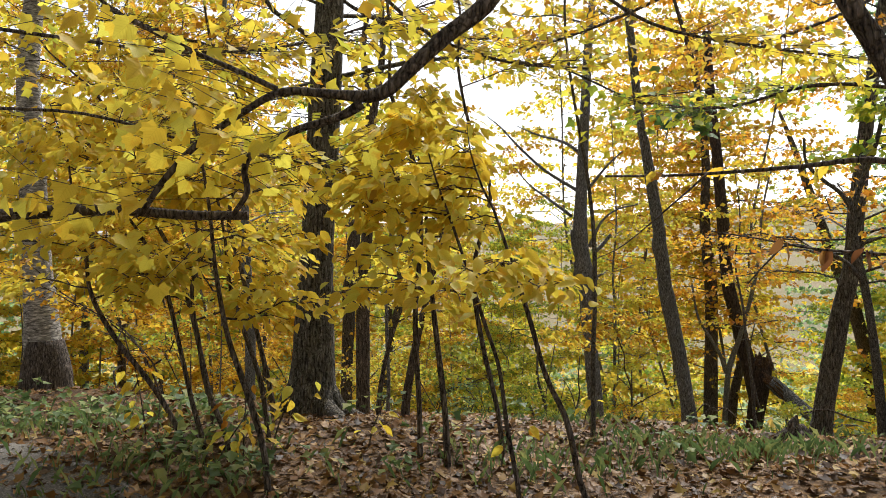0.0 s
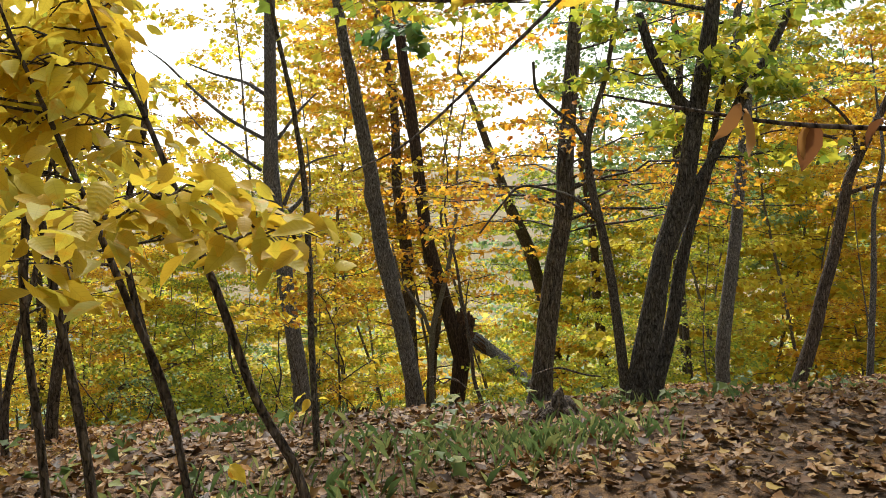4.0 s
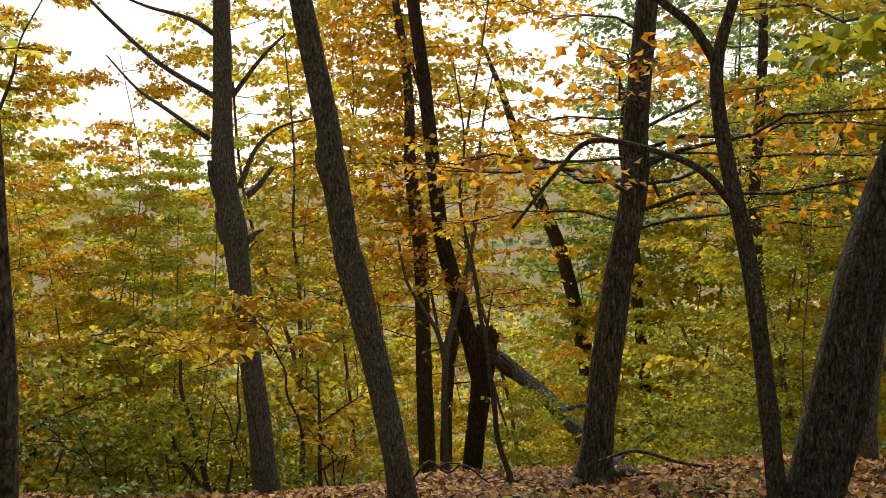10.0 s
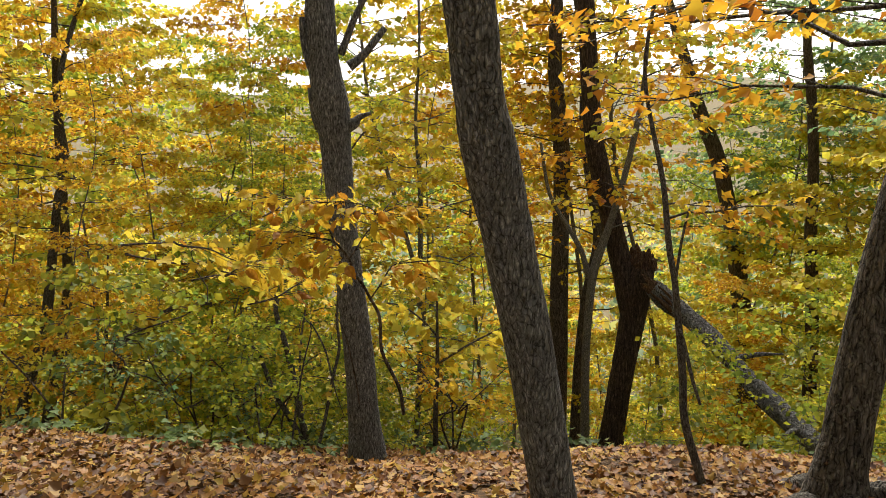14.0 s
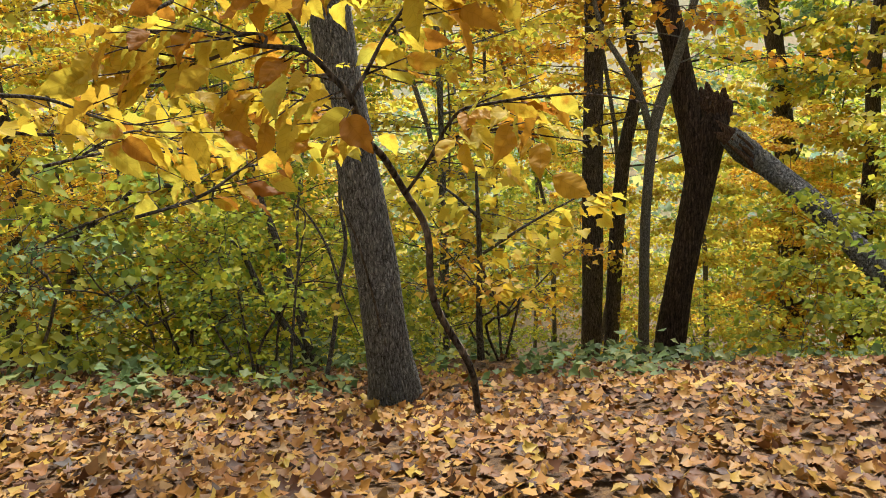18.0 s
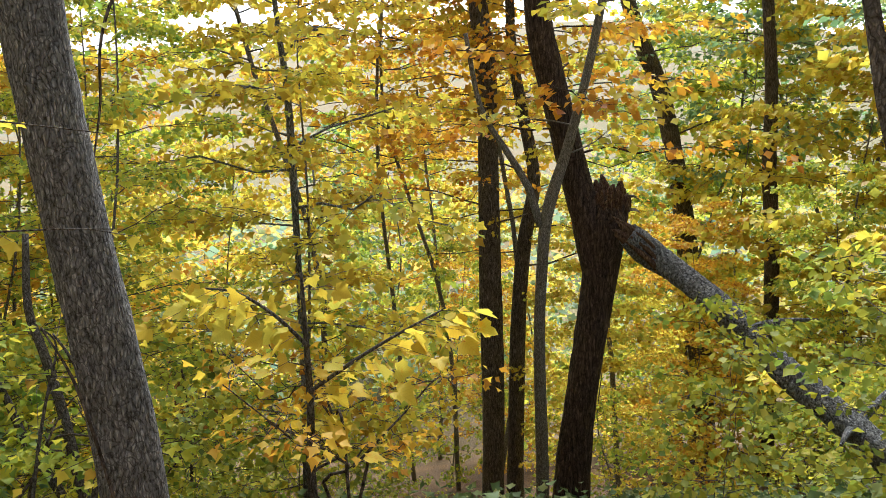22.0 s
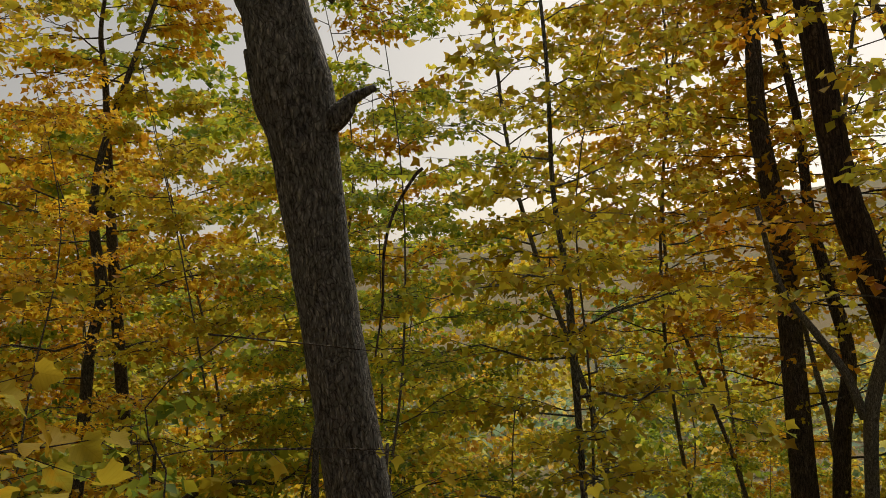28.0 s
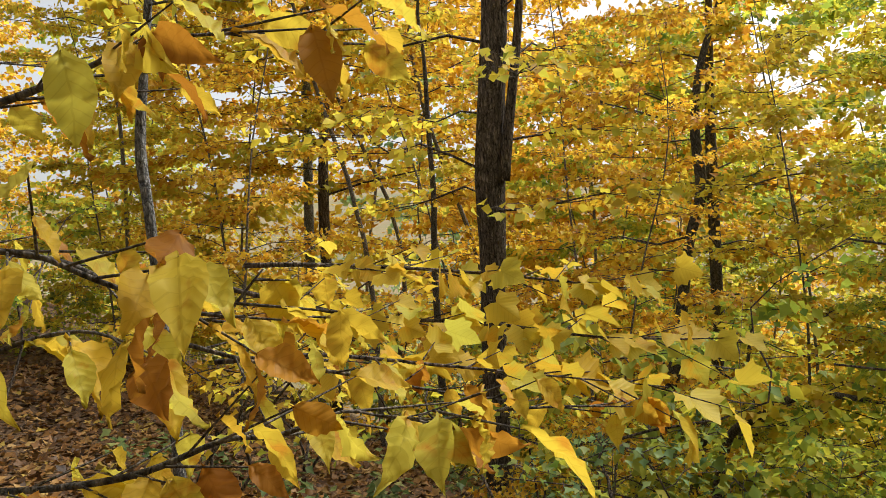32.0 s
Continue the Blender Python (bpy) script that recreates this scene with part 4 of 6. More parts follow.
tree("beech_sapling", "slim leaning sapling with broad yellow leaves", "sapling", [(0.73, 3.9, 0.18, 0.015), (0.66, 3.91, 0.38, 0.015), (0.60, 3.92, 0.66, 0.015), (0.50, 3.93, 0.88, 0.013), (0.42, 3.94, 1.16, 0.012), (0.34, 3.95, 1.41, 0.010), (0.25, 3.96, 1.68, 0.007)], BARK_DARK, top=0.45, sides=10, seed=58, size=0.078, crown=dict(lo=0.55, hi=1.0, count=9, reach=0.65, twigs=9, per=7, rise=0.12, sag=0.1, az=(1.5, 4.9)), foliage=PALE, shape=PLAIN_OVAL)
tree("beech_sapling", "slim leaning sapling with broad yellow leaves", "sapling", [(0.36, 3.88, 0.35, 0.012), (0.31, 3.88, 0.62, 0.011), (0.27, 3.89, 0.92, 0.010), (0.20, 3.9, 1.14, 0.010), (0.13, 3.91, 1.36, 0.008), (0.05, 3.92, 1.6, 0.007)], BARK_DARK, top=0.5, sides=10, seed=59, size=0.078, crown=dict(lo=0.5, hi=1.0, count=10, reach=0.7, twigs=9, per=7, rise=0.12, sag=0.1, az=(1.3, 4.9)), foliage=PALE, shape=PLAIN_OVAL)
tree("beech_sapling", "slim leaning sapling with broad yellow leaves", "sapling", [(0.02, 5.09, 0.37, 0.021), (-0.01, 5.1, 0.69, 0.019), (-0.05, 5.1, 1.02, 0.017), (-0.09, 5.11, 1.41, 0.015), (-0.11, 5.11, 1.77, 0.011)], BARK_DARK, top=0.7, sides=10, seed=60, size=0.078, crown=dict(lo=0.45, hi=1.0, count=12, reach=1.0, twigs=9, per=7, rise=0.15, sag=0.12), foliage=PALE, shape=PLAIN_OVAL)
tree("beech_sapling", "dark leaning sapling with yellow leaves", "sapling", [(-0.95, 4.31, 0.41, 0.018), (-1.04, 4.32, 0.72, 0.017), (-1.15, 4.33, 1.03, 0.014), (-1.22, 4.34, 1.4, 0.012), (-1.25, 4.35, 1.69, 0.009)], BARK_DARK, top=0.8, sides=10, seed=61, size=0.078, crown=dict(lo=0.4, hi=1.0, count=14, reach=1.0, twigs=9, per=9), foliage=PALE, shape=PLAIN_OVAL)
tree("beech_sapling", "dark leaning sapling with yellow leaves", "sapling", [(-1.48, 5, 0.31, 0.017), (-1.55, 5.01, 0.55, 0.015), (-1.65, 5.02, 0.98, 0.014), (-1.74, 5.03, 1.31, 0.013), (-1.89, 5.05, 1.59, 0.010)], BARK_DARK, top=0.8, sides=10, seed=62, size=0.078, crown=dict(lo=0.4, hi=1.0, count=14, reach=1.1, twigs=9, per=9), foliage=PALE, shape=PLAIN_OVAL)
tree("beech_sapling", "tall thin crooked dark sapling with few leaves", "sapling", [(-0.152, 5.199, 0.484, 0.018), (-0.178, 5.2, 1.064, 0.017), (-0.141, 5.2, 1.571, 0.016), (-0.167, 5.2, 1.97, 0.015), (-0.286, 5.201, 2.332, 0.013), (-0.341, 5.201, 2.549, 0.012), (-0.341, 5.201, 2.875, 0.01), (-0.377, 5.202, 3.31, 0.008)], BARK_DARK, top=0.8, sides=8, seed=191, size=0.075, crown=dict(lo=0.5, hi=1.0, count=7, reach=0.8, twigs=7, per=5), foliage=YELLOW)
tree("beech_sapling", "tall thin crooked dark sapling with few leaves", "sapling", [(0.369, 5.399, 0.388, 0.017), (0.256, 5.399, 0.896, 0.016), (0.203, 5.4, 1.348, 0.015), (0.316, 5.4, 1.837, 0.014), (0.248, 5.401, 2.1, 0.013), (0.154, 5.401, 2.402, 0.011), (0.098, 5.401, 2.74, 0.01), (0.117, 5.402, 3.041, 0.008), (0.06, 5.402, 3.38, 0.007)], BARK_DARK, top=0.8, sides=8, seed=192, size=0.075, crown=dict(lo=0.5, hi=1.0, count=6, reach=0.8, twigs=7, per=5), foliage=YELLOW)
tree("beech_sapling", "tall thin crooked dark sapling with few leaves", "sapling", [(-1.271, 5.999, 0.411, 0.02), (-1.376, 5.999, 0.871, 0.019), (-1.501, 6.0, 1.373, 0.017), (-1.585, 6.0, 1.749, 0.016), (-1.438, 6.001, 2.293, 0.014), (-1.501, 6.001, 2.585, 0.012), (-1.689, 6.001, 2.92, 0.01), (-1.773, 6.002, 3.338, 0.008)], BARK_DARK, top=0.8, sides=8, seed=193, size=0.075, crown=dict(lo=0.5, hi=1.0, count=10, reach=0.8, twigs=7, per=5), foliage=YELLOW)
tree("beech_sapling", "tall thin crooked dark sapling with few leaves", "sapling", [(-1.579, 5.499, 0.483, 0.017), (-1.702, 5.5, 1.038, 0.016), (-1.817, 5.5, 1.422, 0.015), (-2.001, 5.5, 1.767, 0.013), (-2.104, 5.501, 2.073, 0.011), (-2.315, 5.501, 2.495, 0.009), (-2.507, 5.501, 2.687, 0.007)], BARK_DARK, top=0.8, sides=8, seed=194, size=0.075, crown=dict(lo=0.5, hi=1.0, count=10, reach=0.8, twigs=7, per=5), foliage=YELLOW)
tree("maple_tree", "straight dark maple trunk behind the oak", "tree", [(-1.06, 10.71, -0.46, 0.091), (-1.06, 10.71, 0.31, 0.088), (-1.04, 10.7, 1.15, 0.084), (-0.97, 10.69, 2.07, 0.07), (-0.94, 10.69, 3.12, 0.056)], BARK_DARK, top=4, seed=63, crown=dict(lo=0.4, hi=1.0, count=16, reach=2.2, twigs=9, per=8), foliage=YELLOW, shape=KITE)
tree("maple_sapling", "dark slim leaning sapling", "sapling", [(-0.4, 9.01, -0.11, 0.047), (-0.29, 8.99, 0.48, 0.041), (-0.17, 8.97, 0.95, 0.033)], BARK_DARK, top=2, seed=64, crown=dict(lo=0.4, hi=1.0, count=5, reach=1.2, twigs=9, per=8), foliage=YELLOW)
tree("maple_sapling", "dark slim leaning sapling", "sapling", [(-0.62, 8.03, 0.12, 0.024), (-0.52, 8.01, 0.59, 0.021), (-0.37, 7.99, 1.06, 0.018)], BARK_DARK, top=2, seed=65, crown=dict(lo=0.4, hi=1.0, count=5, reach=1.2, twigs=9, per=8), foliage=YELLOW)
tree("maple_tree", "straight grey maple trunk", "tree", [(-2.45, 10.3, -0.23, 0.066), (-2.45, 10.3, 0.36, 0.066), (-2.49, 10.31, 1.16, 0.06), (-2.52, 10.31, 2.02, 0.053)], BARK_GREY, top=4, seed=66, crown=dict(lo=0.4, hi=1.0, count=16, reach=2.2, twigs=9, per=8), foliage=YELLOW, shape=KITE)
tree("beech_sapling", "thin dark crooked sapling with yellow leaves", "sapling", [(-1.34, 5, 0.35, 0.018), (-1.45, 5, 0.62, 0.017), (-1.51, 5, 0.94, 0.015), (-1.55, 5, 1.22, 0.013), (-1.50, 5, 1.5, 0.011), (-1.56, 5, 1.78, 0.008)], BARK_DARK, top=0.6, sides=8, seed=91, size=0.07, crown=dict(lo=0.35, hi=1.0, count=14, reach=0.8, twigs=9, per=8), foliage=PALE, shape=PLAIN_OVAL)
tree("beech_sapling", "thin dark crooked sapling with yellow leaves", "sapling", [(-1.12, 5.2, 0.3, 0.017), (-1.17, 5.2, 0.65, 0.017), (-1.29, 5.2, 1.01, 0.015), (-1.37, 5.2, 1.28, 0.013), (-1.40, 5.2, 1.57, 0.010), (-1.46, 5.2, 1.86, 0.008)], BARK_DARK, top=0.6, sides=8, seed=92, size=0.07, crown=dict(lo=0.4, hi=1.0, count=12, reach=0.8, twigs=9, per=8), foliage=PALE, shape=PLAIN_OVAL)
tree("beech_sapling", "thin dark crooked sapling with yellow leaves", "sapling", [(-1.61, 5, 0.33, 0.018), (-1.77, 5, 0.62, 0.017), (-2.03, 5, 0.96, 0.016), (-2.17, 5, 1.22, 0.013), (-2.21, 5, 1.5, 0.011), (-2.28, 5, 1.81, 0.008)], BARK_DARK, top=0.6, sides=8, seed=93, size=0.07, crown=dict(lo=0.4, hi=1.0, count=12, reach=0.8, twigs=9, per=8), foliage=PALE, shape=PLAIN_OVAL)
LOG = [(6.44, 15.97, -1.12, 0.12), (6.69, 15.92, -1.33, 0.13), (6.89, 15.53, -1.57, 0.112), (7.06, 15.05, -1.85, 0.11), (7.19, 14.58, -2.14, 0.116), (7.37, 14.1, -2.42, 0.128), (7.58, 13.7, -2.68, 0.137), (7.77, 13.32, -2.95, 0.137)]
SNAG_TOP = (6.45, 16.32, -0.73)


# ---- fallen trunk, broken off the snag ----
def log_thing():
    rng = np.random.default_rng(5)
    base = np.array(LOG[-1][:3])
    root = new("fallen_log")
    root.location = base
    tagged(root, "grey weathered fallen trunk propped on a broken snag", "fallen log")
    v, f = tube(LOG, 18, 9, 0.17, rng)
    part("trunk", mesh("trunk", v - base, f), DEADWOOD, root)
    for k in range(9):
        a = k * 0.7
        p0 = np.array(LOG[0][:3]) + 0.07 * np.array([np.cos(a), 0, np.sin(a)])
        d = np.array(LOG[0][:3]) - np.array(LOG[1][:3])
        d /= np.linalg.norm(d)
        p1 = p0 + d * rng.uniform(0.04, 0.14) + rng.normal(0, 0.03, 3)
        v, f = tube([(*p0 - d * 0.1, 0.04), (*p0, 0.035), (*p1, 0.006)], 5, 2)
        part("splinter", mesh("splinter", v - base, f), SPLINTER, root)
    # a torn tongue of wood along the underside
    d = np.array(LOG[1][:3]) - np.array(LOG[0][:3])
    d /= np.linalg.norm(d)
    for k, (n, w) in enumerate(((0.5, 0.03), (0.35, 0.025), (0.25, 0.02))):
        p0 = np.array(LOG[0][:3]) + [0.05 * k, -0.11, -0.1 + 0.04 * k]
        v, f = tube([(*(p0 - d * 0.1), 0.012), (*(p0 + d * n * 0.3), w), (*(p0 + d * n * 0.8 - [0, 0, 0.03]), w * 0.8), (*(p0 + d * n), 0.008)], 6, 4, 0.2, rng)
        part("splinter", mesh("splinter", v - base, f), SPLINTER, root)
    for u, dx in ((3, (0.5, -0.3, 0.12)), (5, (0.9, 0.3, 0.25)), (5, (-0.45, -0.35, 0.1)), (4, (0.3, -0.5, -0.25))):
        q = np.array(LOG[u][:3])
        e = q + np.array(dx)
        v, f = tube([(*q, 0.045), (*(q + e) / 2 + [0, 0, 0.03], 0.03), (*e, 0.01)], 7, 3)
        part("limb", mesh("limb", v - base, f), DEADWOOD, root)


log_thing()


def snag_crown():
    """Splinters round the torn top of the snag."""
    rng = np.random.default_rng(8)
    top = np.array(SNAG_TOP)
    rise = (0.06, 0.0, 0.09, 0.2, 0.17, 0.05, 0.08, 0.02, 0.14, 0.19, 0.05, 0.03)
    for k in range(30):
        a = k * 0.2094
        r = 0.14 if k % 3 else 0.085
        h = 0.03 + rise[int(k * 0.4)] + rng.uniform(-0.02, 0.03)
        q = top + [r * np.cos(a), r * np.sin(a), -0.22]
        e = q + [0.02 * np.cos(a), 0.02 * np.sin(a), 0.1 + h]
        v, f = tube([(*q, 0.035), (*(q * 0.45 + e * 0.55), 0.042), (*(q * 0.15 + e * 0.85), 0.032), (*e, 0.012)], 5, 2, 0.4, rng)
        part("splinter", mesh("splinter", v - np.array(SNAG.location), f), SPLINTER, SNAG, "torn reddish wood")
    # pale slivers sticking out where the trunk tore off
    for dx, dz in ((0.1, 0.09), (0.12, -0.04)):
        q = top + [0.13, -0.07, dz - 0.16]
        v, f = tube([(*q, 0.02), (*(q + [dx * 0.6, -0.03, 0.0]), 0.014), (*(q + [dx, -0.05, -0.03]), 0.005)], 4, 1)
        part("splinter", mesh("splinter", v - np.array(SNAG.location), f), BARK_BIRCH, SNAG, "pale torn sliver")


snag_crown()


# ---- stump ----
def stump():
    rng = np.random.default_rng(3)
    x, y = 2.53, 5.82
    z = float(ground_z(x, y))
    root = new("tree_stump")
    root.location = (x, y, z)
    tagged(root, "small dark rotten pointed tree stump among dead leaves", "stump")
    v, f = tube([(0, 0, -0.1, 0.14), (0, 0, 0.02, 0.1), (0.01, 0, 0.07, 0.072), (-0.01, 0.01, 0.12, 0.045), (0, 0, 0.165, 0.022), (0.01, 0, 0.19, 0.006)], 16, 3, 0.16, rng)
    part("wood", mesh("wood", v, f), BARK_DARK, root)
    for a in (0.4, 1.9, 3.3, 4.8):
        c, s = np.cos(a), np.sin(a)
        v, f = tube([(0.06 * c, 0.06 * s, 0.06, 0.04), (0.13 * c, 0.13 * s, 0.02, 0.035), (0.24 * c, 0.24 * s, -0.06, 0.015)], 7, 3, 0.1, rng)
        part("root", mesh("root", v, f), BARK_DARK, root)


stump()


# ---- young maples of the understorey ----
def young_maple(kind, seed, height, foliage, per=9, count=30, size=0.1, reach=1.9, shape=LOBED, twigs=10, lo=0.08, mat=None, thin=1, girth=0.003):
    rng = np.random.default_rng(seed)
    w = rng.normal(0, 0.26, (5, 2)).cumsum(0) * height / 7
    spine = [(w[i, 0], w[i, 1], -0.3 + (height + 0.3) * i / 4, girth * height * (1 - 0.85 * i / 4)) for i in range(5)]
    root = new(kind)
    tagged(root, KIND_LABEL[foliage.name], "tree", "understorey")
    v, f = tube(spine, 8, 4, 0.05, rng)
    part("trunk", mesh("trunk", v, f), mat or BARK_PALE, root)
    ln, tw, pos, way = boughs(rng, spine, lo, 0.99, count, reach * height / 7, 0.3, twigs, per)
    tagged(part("branchwork", mesh("branchwork", *merge([tube(q, 4 if thin == 1 else 3, 1, cap=False) for q in ln] + [tube(q[::thin], 3, 1, cap=False) for q in tw[::thin + (thin > 1)]])), BARK_SLIM, root), kind="stuff")
    tagged(part("crown", mesh("crown", *leaves(rng, pos, way, size, shape)), foliage, root), kind="stuff")
    return root


KIND_LABEL = {
    "leaf_yellow": "young maple with layered sprays of bright yellow leaves",
    "leaf_gold": "young maple with golden orange autumn leaves",
    "leaf_lime": "young maple with yellow green autumn leaves",
    "leaf_olive": "low shrub with olive green leaves",
    "leaf_green": "tree still in green leaf on the slope",
}
NEAR = [
    (5.5, young_maple("young_maple", 11, 5.5, YELLOW, 16, 32, 0.068)),
    (7.0, young_maple("young_maple", 12, 7.0, YELLOW, 16, 38, 0.07)),
    (6.0, young_maple("young_maple", 13, 6.0, GOLD, 16, 32, 0.068)),
    (7.0, young_maple("young_maple", 16, 7.0, LIME, 16, 36, 0.068)),
]
FAR = [
    (7.0, young_maple("young_maple", 21, 7.0, YELLOW, 18, 42, 0.105, 2.3, KITE, thin=2)),
    (9.0, young_maple("young_maple", 22, 9.0, YELLOW, 18, 50, 0.108, 2.3, KITE, thin=2)),
    (8.0, young_maple("young_maple", 23, 8.0, GOLD, 18, 45, 0.105, 2.3, KITE, thin=2)),
    (8.0, young_maple("young_maple", 24, 8.0, LIME, 18, 45, 0.105, 2.3, KITE, thin=2)),
    (10.0, young_maple("young_maple", 25, 10.0, GREEN, 15, 50, 0.13, 2.5, KITE, thin=2)),
]
FARTHEST = [
    (9.0, young_maple("young_maple", 26, 9.0, YELLOW, 7, 45, 0.19, 2.4, KITE, 8, thin=2)),
    (9.0, young_maple("young_maple", 27, 9.0, GOLD, 7, 45, 0.19, 2.4, KITE, 8, thin=2)),
    (9.0, young_maple("young_maple", 28, 9.0, LIME, 7, 45, 0.19, 2.4, KITE, 8, thin=2)),
    (10.0, young_maple("young_maple", 29, 10.0, GREEN, 7, 50, 0.2, 2.5, KITE, 8, thin=2)),
]
TALL = [
    (14.0, young_maple("maple_tree", 41, 14.0, GOLD, 10, 56, 0.12, 1.35, KITE, 9, 0.42, BARK_PALE, 2, 0.0032)),
    (14.0, young_maple("maple_tree", 42, 14.0, YELLOW, 10, 56, 0.12, 1.35, KITE, 9, 0.42, BARK_PALE, 2, 0.0032)),
    (14.0, young_maple("maple_tree", 43, 14.0, GREEN, 10, 50, 0.12, 1.35, KITE, 9, 0.42, BARK_PALE, 2, 0.0032)),
]
BUSH = [
    (1.4, young_maple("understorey_shrub", 31, 1.4, OLIVE, 7, 14, 0.07, 4.0, KITE, 6, thin=2)),
    (1.8, young_maple("understorey_shrub", 32, 1.8, LIME, 7, 15, 0.07, 4.0, KITE, 6, thin=2)),
]
for (_, o), hue in zip(TALL, ("golden", "yellow", "green")):
    tagged(o, f"tall maple with a dark trunk and a {hue} crown", "tree", "tall maples")
for _, o in BUSH:
    tagged(o, "low understorey shrub with small yellow green leaves", "shrub", "shrubs on the slope")


def plant(model, x, y, turn, scale):
    m = pose(x, y, float(ground_z(x, y)), 0, 0, turn) @ Matrix.Scale(scale, 4)
    made = copy_thing(model, m)
    made.matrix_basis = m
    return made


WALKED = [(0, 0), (0.6, 2.6), (1.2, 3.9), (1.7, 5.3), (1.8, 6.7), (1.8, 7.8), (2.05, 8.6), (2.4, 8.95), (2.55, 9.18), (2.73, 9.6)]


def from_path(x, y):
    return min(math.hypot(x - a, y - b) for a, b in WALKED)


def sightline(x, y):
    """The open views from the path to the snag, its fallen trunk and the dark trunks beyond."""
    for ex, ey in ((0.6, 2.6), (1.7, 6.0), (1.8, 7.8), (2.4, 9.1), (2.7, 9.6)):
        for tx, ty, w in ((6.3, 16.4, 1.7), (7.2, 14.2, 2.4), (7.4, 21.9, 1.3), (14.74, 26.61, 0.7)):
            vx, vy = tx - ex, ty - ey
            u = ((x - ex) * vx + (y - ey) * vy) / (vx * vx + vy * vy)
            if 0 < u < 0.97 and abs((x - ex) * vy - (y - ey) * vx) / math.hypot(vx, vy) < w:
                return True
    return False


def clearing(x, y):
    """Open leaf-strewn slope to the west of the crest."""
    d, deg = math.hypot(x - 2.6, y - 9.7), math.degrees(math.atan2(x - 2.6, y - 9.7))
    return -90 < deg < -40 and d < 11


def sow(rng, want, near, far, gap, models, arc, tall=True):
    placed, tries = [], 0
    while len(placed) < want and tries < want * 60:
        tries += 1
        b, d = radians(rng.uniform(*arc)), near + (far - near) * rng.random() ** 0.8
        x, y = 2.0 + d * math.sin(b), 8.5 + d * math.cos(b)
        if from_path(x, y) < near or sightline(x, y) or clearing(x, y) or any(math.hypot(x - p, y - q) < gap for p, q in placed):
            continue
        if tall and d < 18 and -8 < math.degrees(b) < 25 and rng.random() < 0.45:
            placed.append((x, y))
            continue
        if tall and d > 9 and math.degrees(b) < -20 and rng.random() < 0.3:
            placed.append((x, y))
            continue
        if tall and 24 < math.degrees(b) < 56 and rng.random() < 0.5:
            placed.append((x, y))
            continue
        placed.append((x, y))
        height, model = models[rng.randrange(len(models))]
        if tall and d > 13 and 20 < math.degrees(b) < 52 and rng.random() < 0.5:
            height, model = rng.choice((FAR[0], FAR[3]) if d < 26 else FARTHEST[2:])
        elif tall and math.degrees(b) > 18 and d <= 13 and rng.random() < 0.5:
            height, model = NEAR[3]
        elif tall and math.degrees(b) < 5 and rng.random() < 0.45:
            height, model = NEAR[2] if d < 11 else FAR[2] if d < 26 else FARTHEST[1]
        if not tall:
            plant(model, x, y, rng.uniform(0, 360), rng.uniform(0.6, 1.3))
            continue
        # lower growth where the hillside opens on the valley
        h = 14.0
        for ex, ey, ez, mid, half, climbs in ((1.2, 4.2, 1.1, 0.0, 3.5, (3, 7)), (2.6, 9.4, 0.5, -5.0, 2.5, (12, 17)), (2.6, 9.65, 0.5, -28.0, 6.0, (10, 16))):
            off = abs(math.degrees(math.atan2(x - ex, y - ey)) - mid)
            share = min(1.0, max(0.0, (off - half) / 4))
            climb = rng.uniform(*climbs) * (1 - share) + rng.uniform(16, 32) * share
            h = min(h, math.hypot(x - ex, y - ey) * math.tan(radians(climb)) + ez - float(ground_z(x, y)))
        h = max(2.4, h)
        turn = rng.uniform(0, 360)
        # the eastern slope and the middle stand more open
        if 12.5 < x < 20 and 13 < y < 20.5 and len(placed) % 2:
            continue
        if -4 < math.degrees(b) < 16 and d < 22 and len(placed) % 2:
            continue
        plant(model, x, y, turn, min(1.7, max(0.5, h / height)))


chance = random.Random(21)
sow(chance, 24, 5.6, 11.5, 1.7, [NEAR[0], NEAR[0], NEAR[1], NEAR[2], NEAR[3]], (-75, 70))
sow(chance, 56, 11, 26, 1.6, [FAR[0], FAR[0], FAR[1], FAR[1], FAR[2], FAR[3]], (-75, 72))
sow(chance, 42, 26, 48, 2.2, [FARTHEST[0], FARTHEST[1], FARTHEST[2], FARTHEST[3], FARTHEST[3]], (-75, 75))
sow(chance, 95, 3.4, 15, 0.7, BUSH, (-70, 65), False)
for x, y, k in ((4.3, 21.6, 1), (7.0, 28.0, 0), (15.5, 22.5, 2), (17.5, 20.0, 2), (18.5, 26.0, 2), (14.6, 27.0, 2), (14.0, 15.2, 2), (-4.2, 16.6, 0), (10.4, 22.2, 0), (8.4, 23.0, 1), (-6.8, 18.5, 1), (-9.0, 13.0, 0), (12.6, 16.2, 2), (8.2, 24.6, 0), (-4.6, 19.5, 0), (-8.5, 15.5, 1), (-6.4, 24.0, 0), (-10.5, 21.0, 0), (9.2, 30.0, 0), (-7.0, 9.5, 1), (-5.5, 6.0, 1)):
    plant(TALL[k][1], x, y, chance.uniform(0, 360), min(1.45, (9.5 - float(ground_z(x, y))) / 14) * chance.uniform(0.92, 1.08))
for x, y, top, k in ((2.1, 14.8, 2.4, 3), (1.9, 16.6, 2.2, 3), (1.0, 15.8, 2.0, 3), (0.9, 18.6, 2.2, 0), (-2.6, 16.4, 4.2, 2), (-4.4, 13.4, 4.0, 2)):
    plant(NEAR[k][1], x, y, chance.uniform(0, 360), (top - float(ground_z(x, y))) / NEAR[k][0])
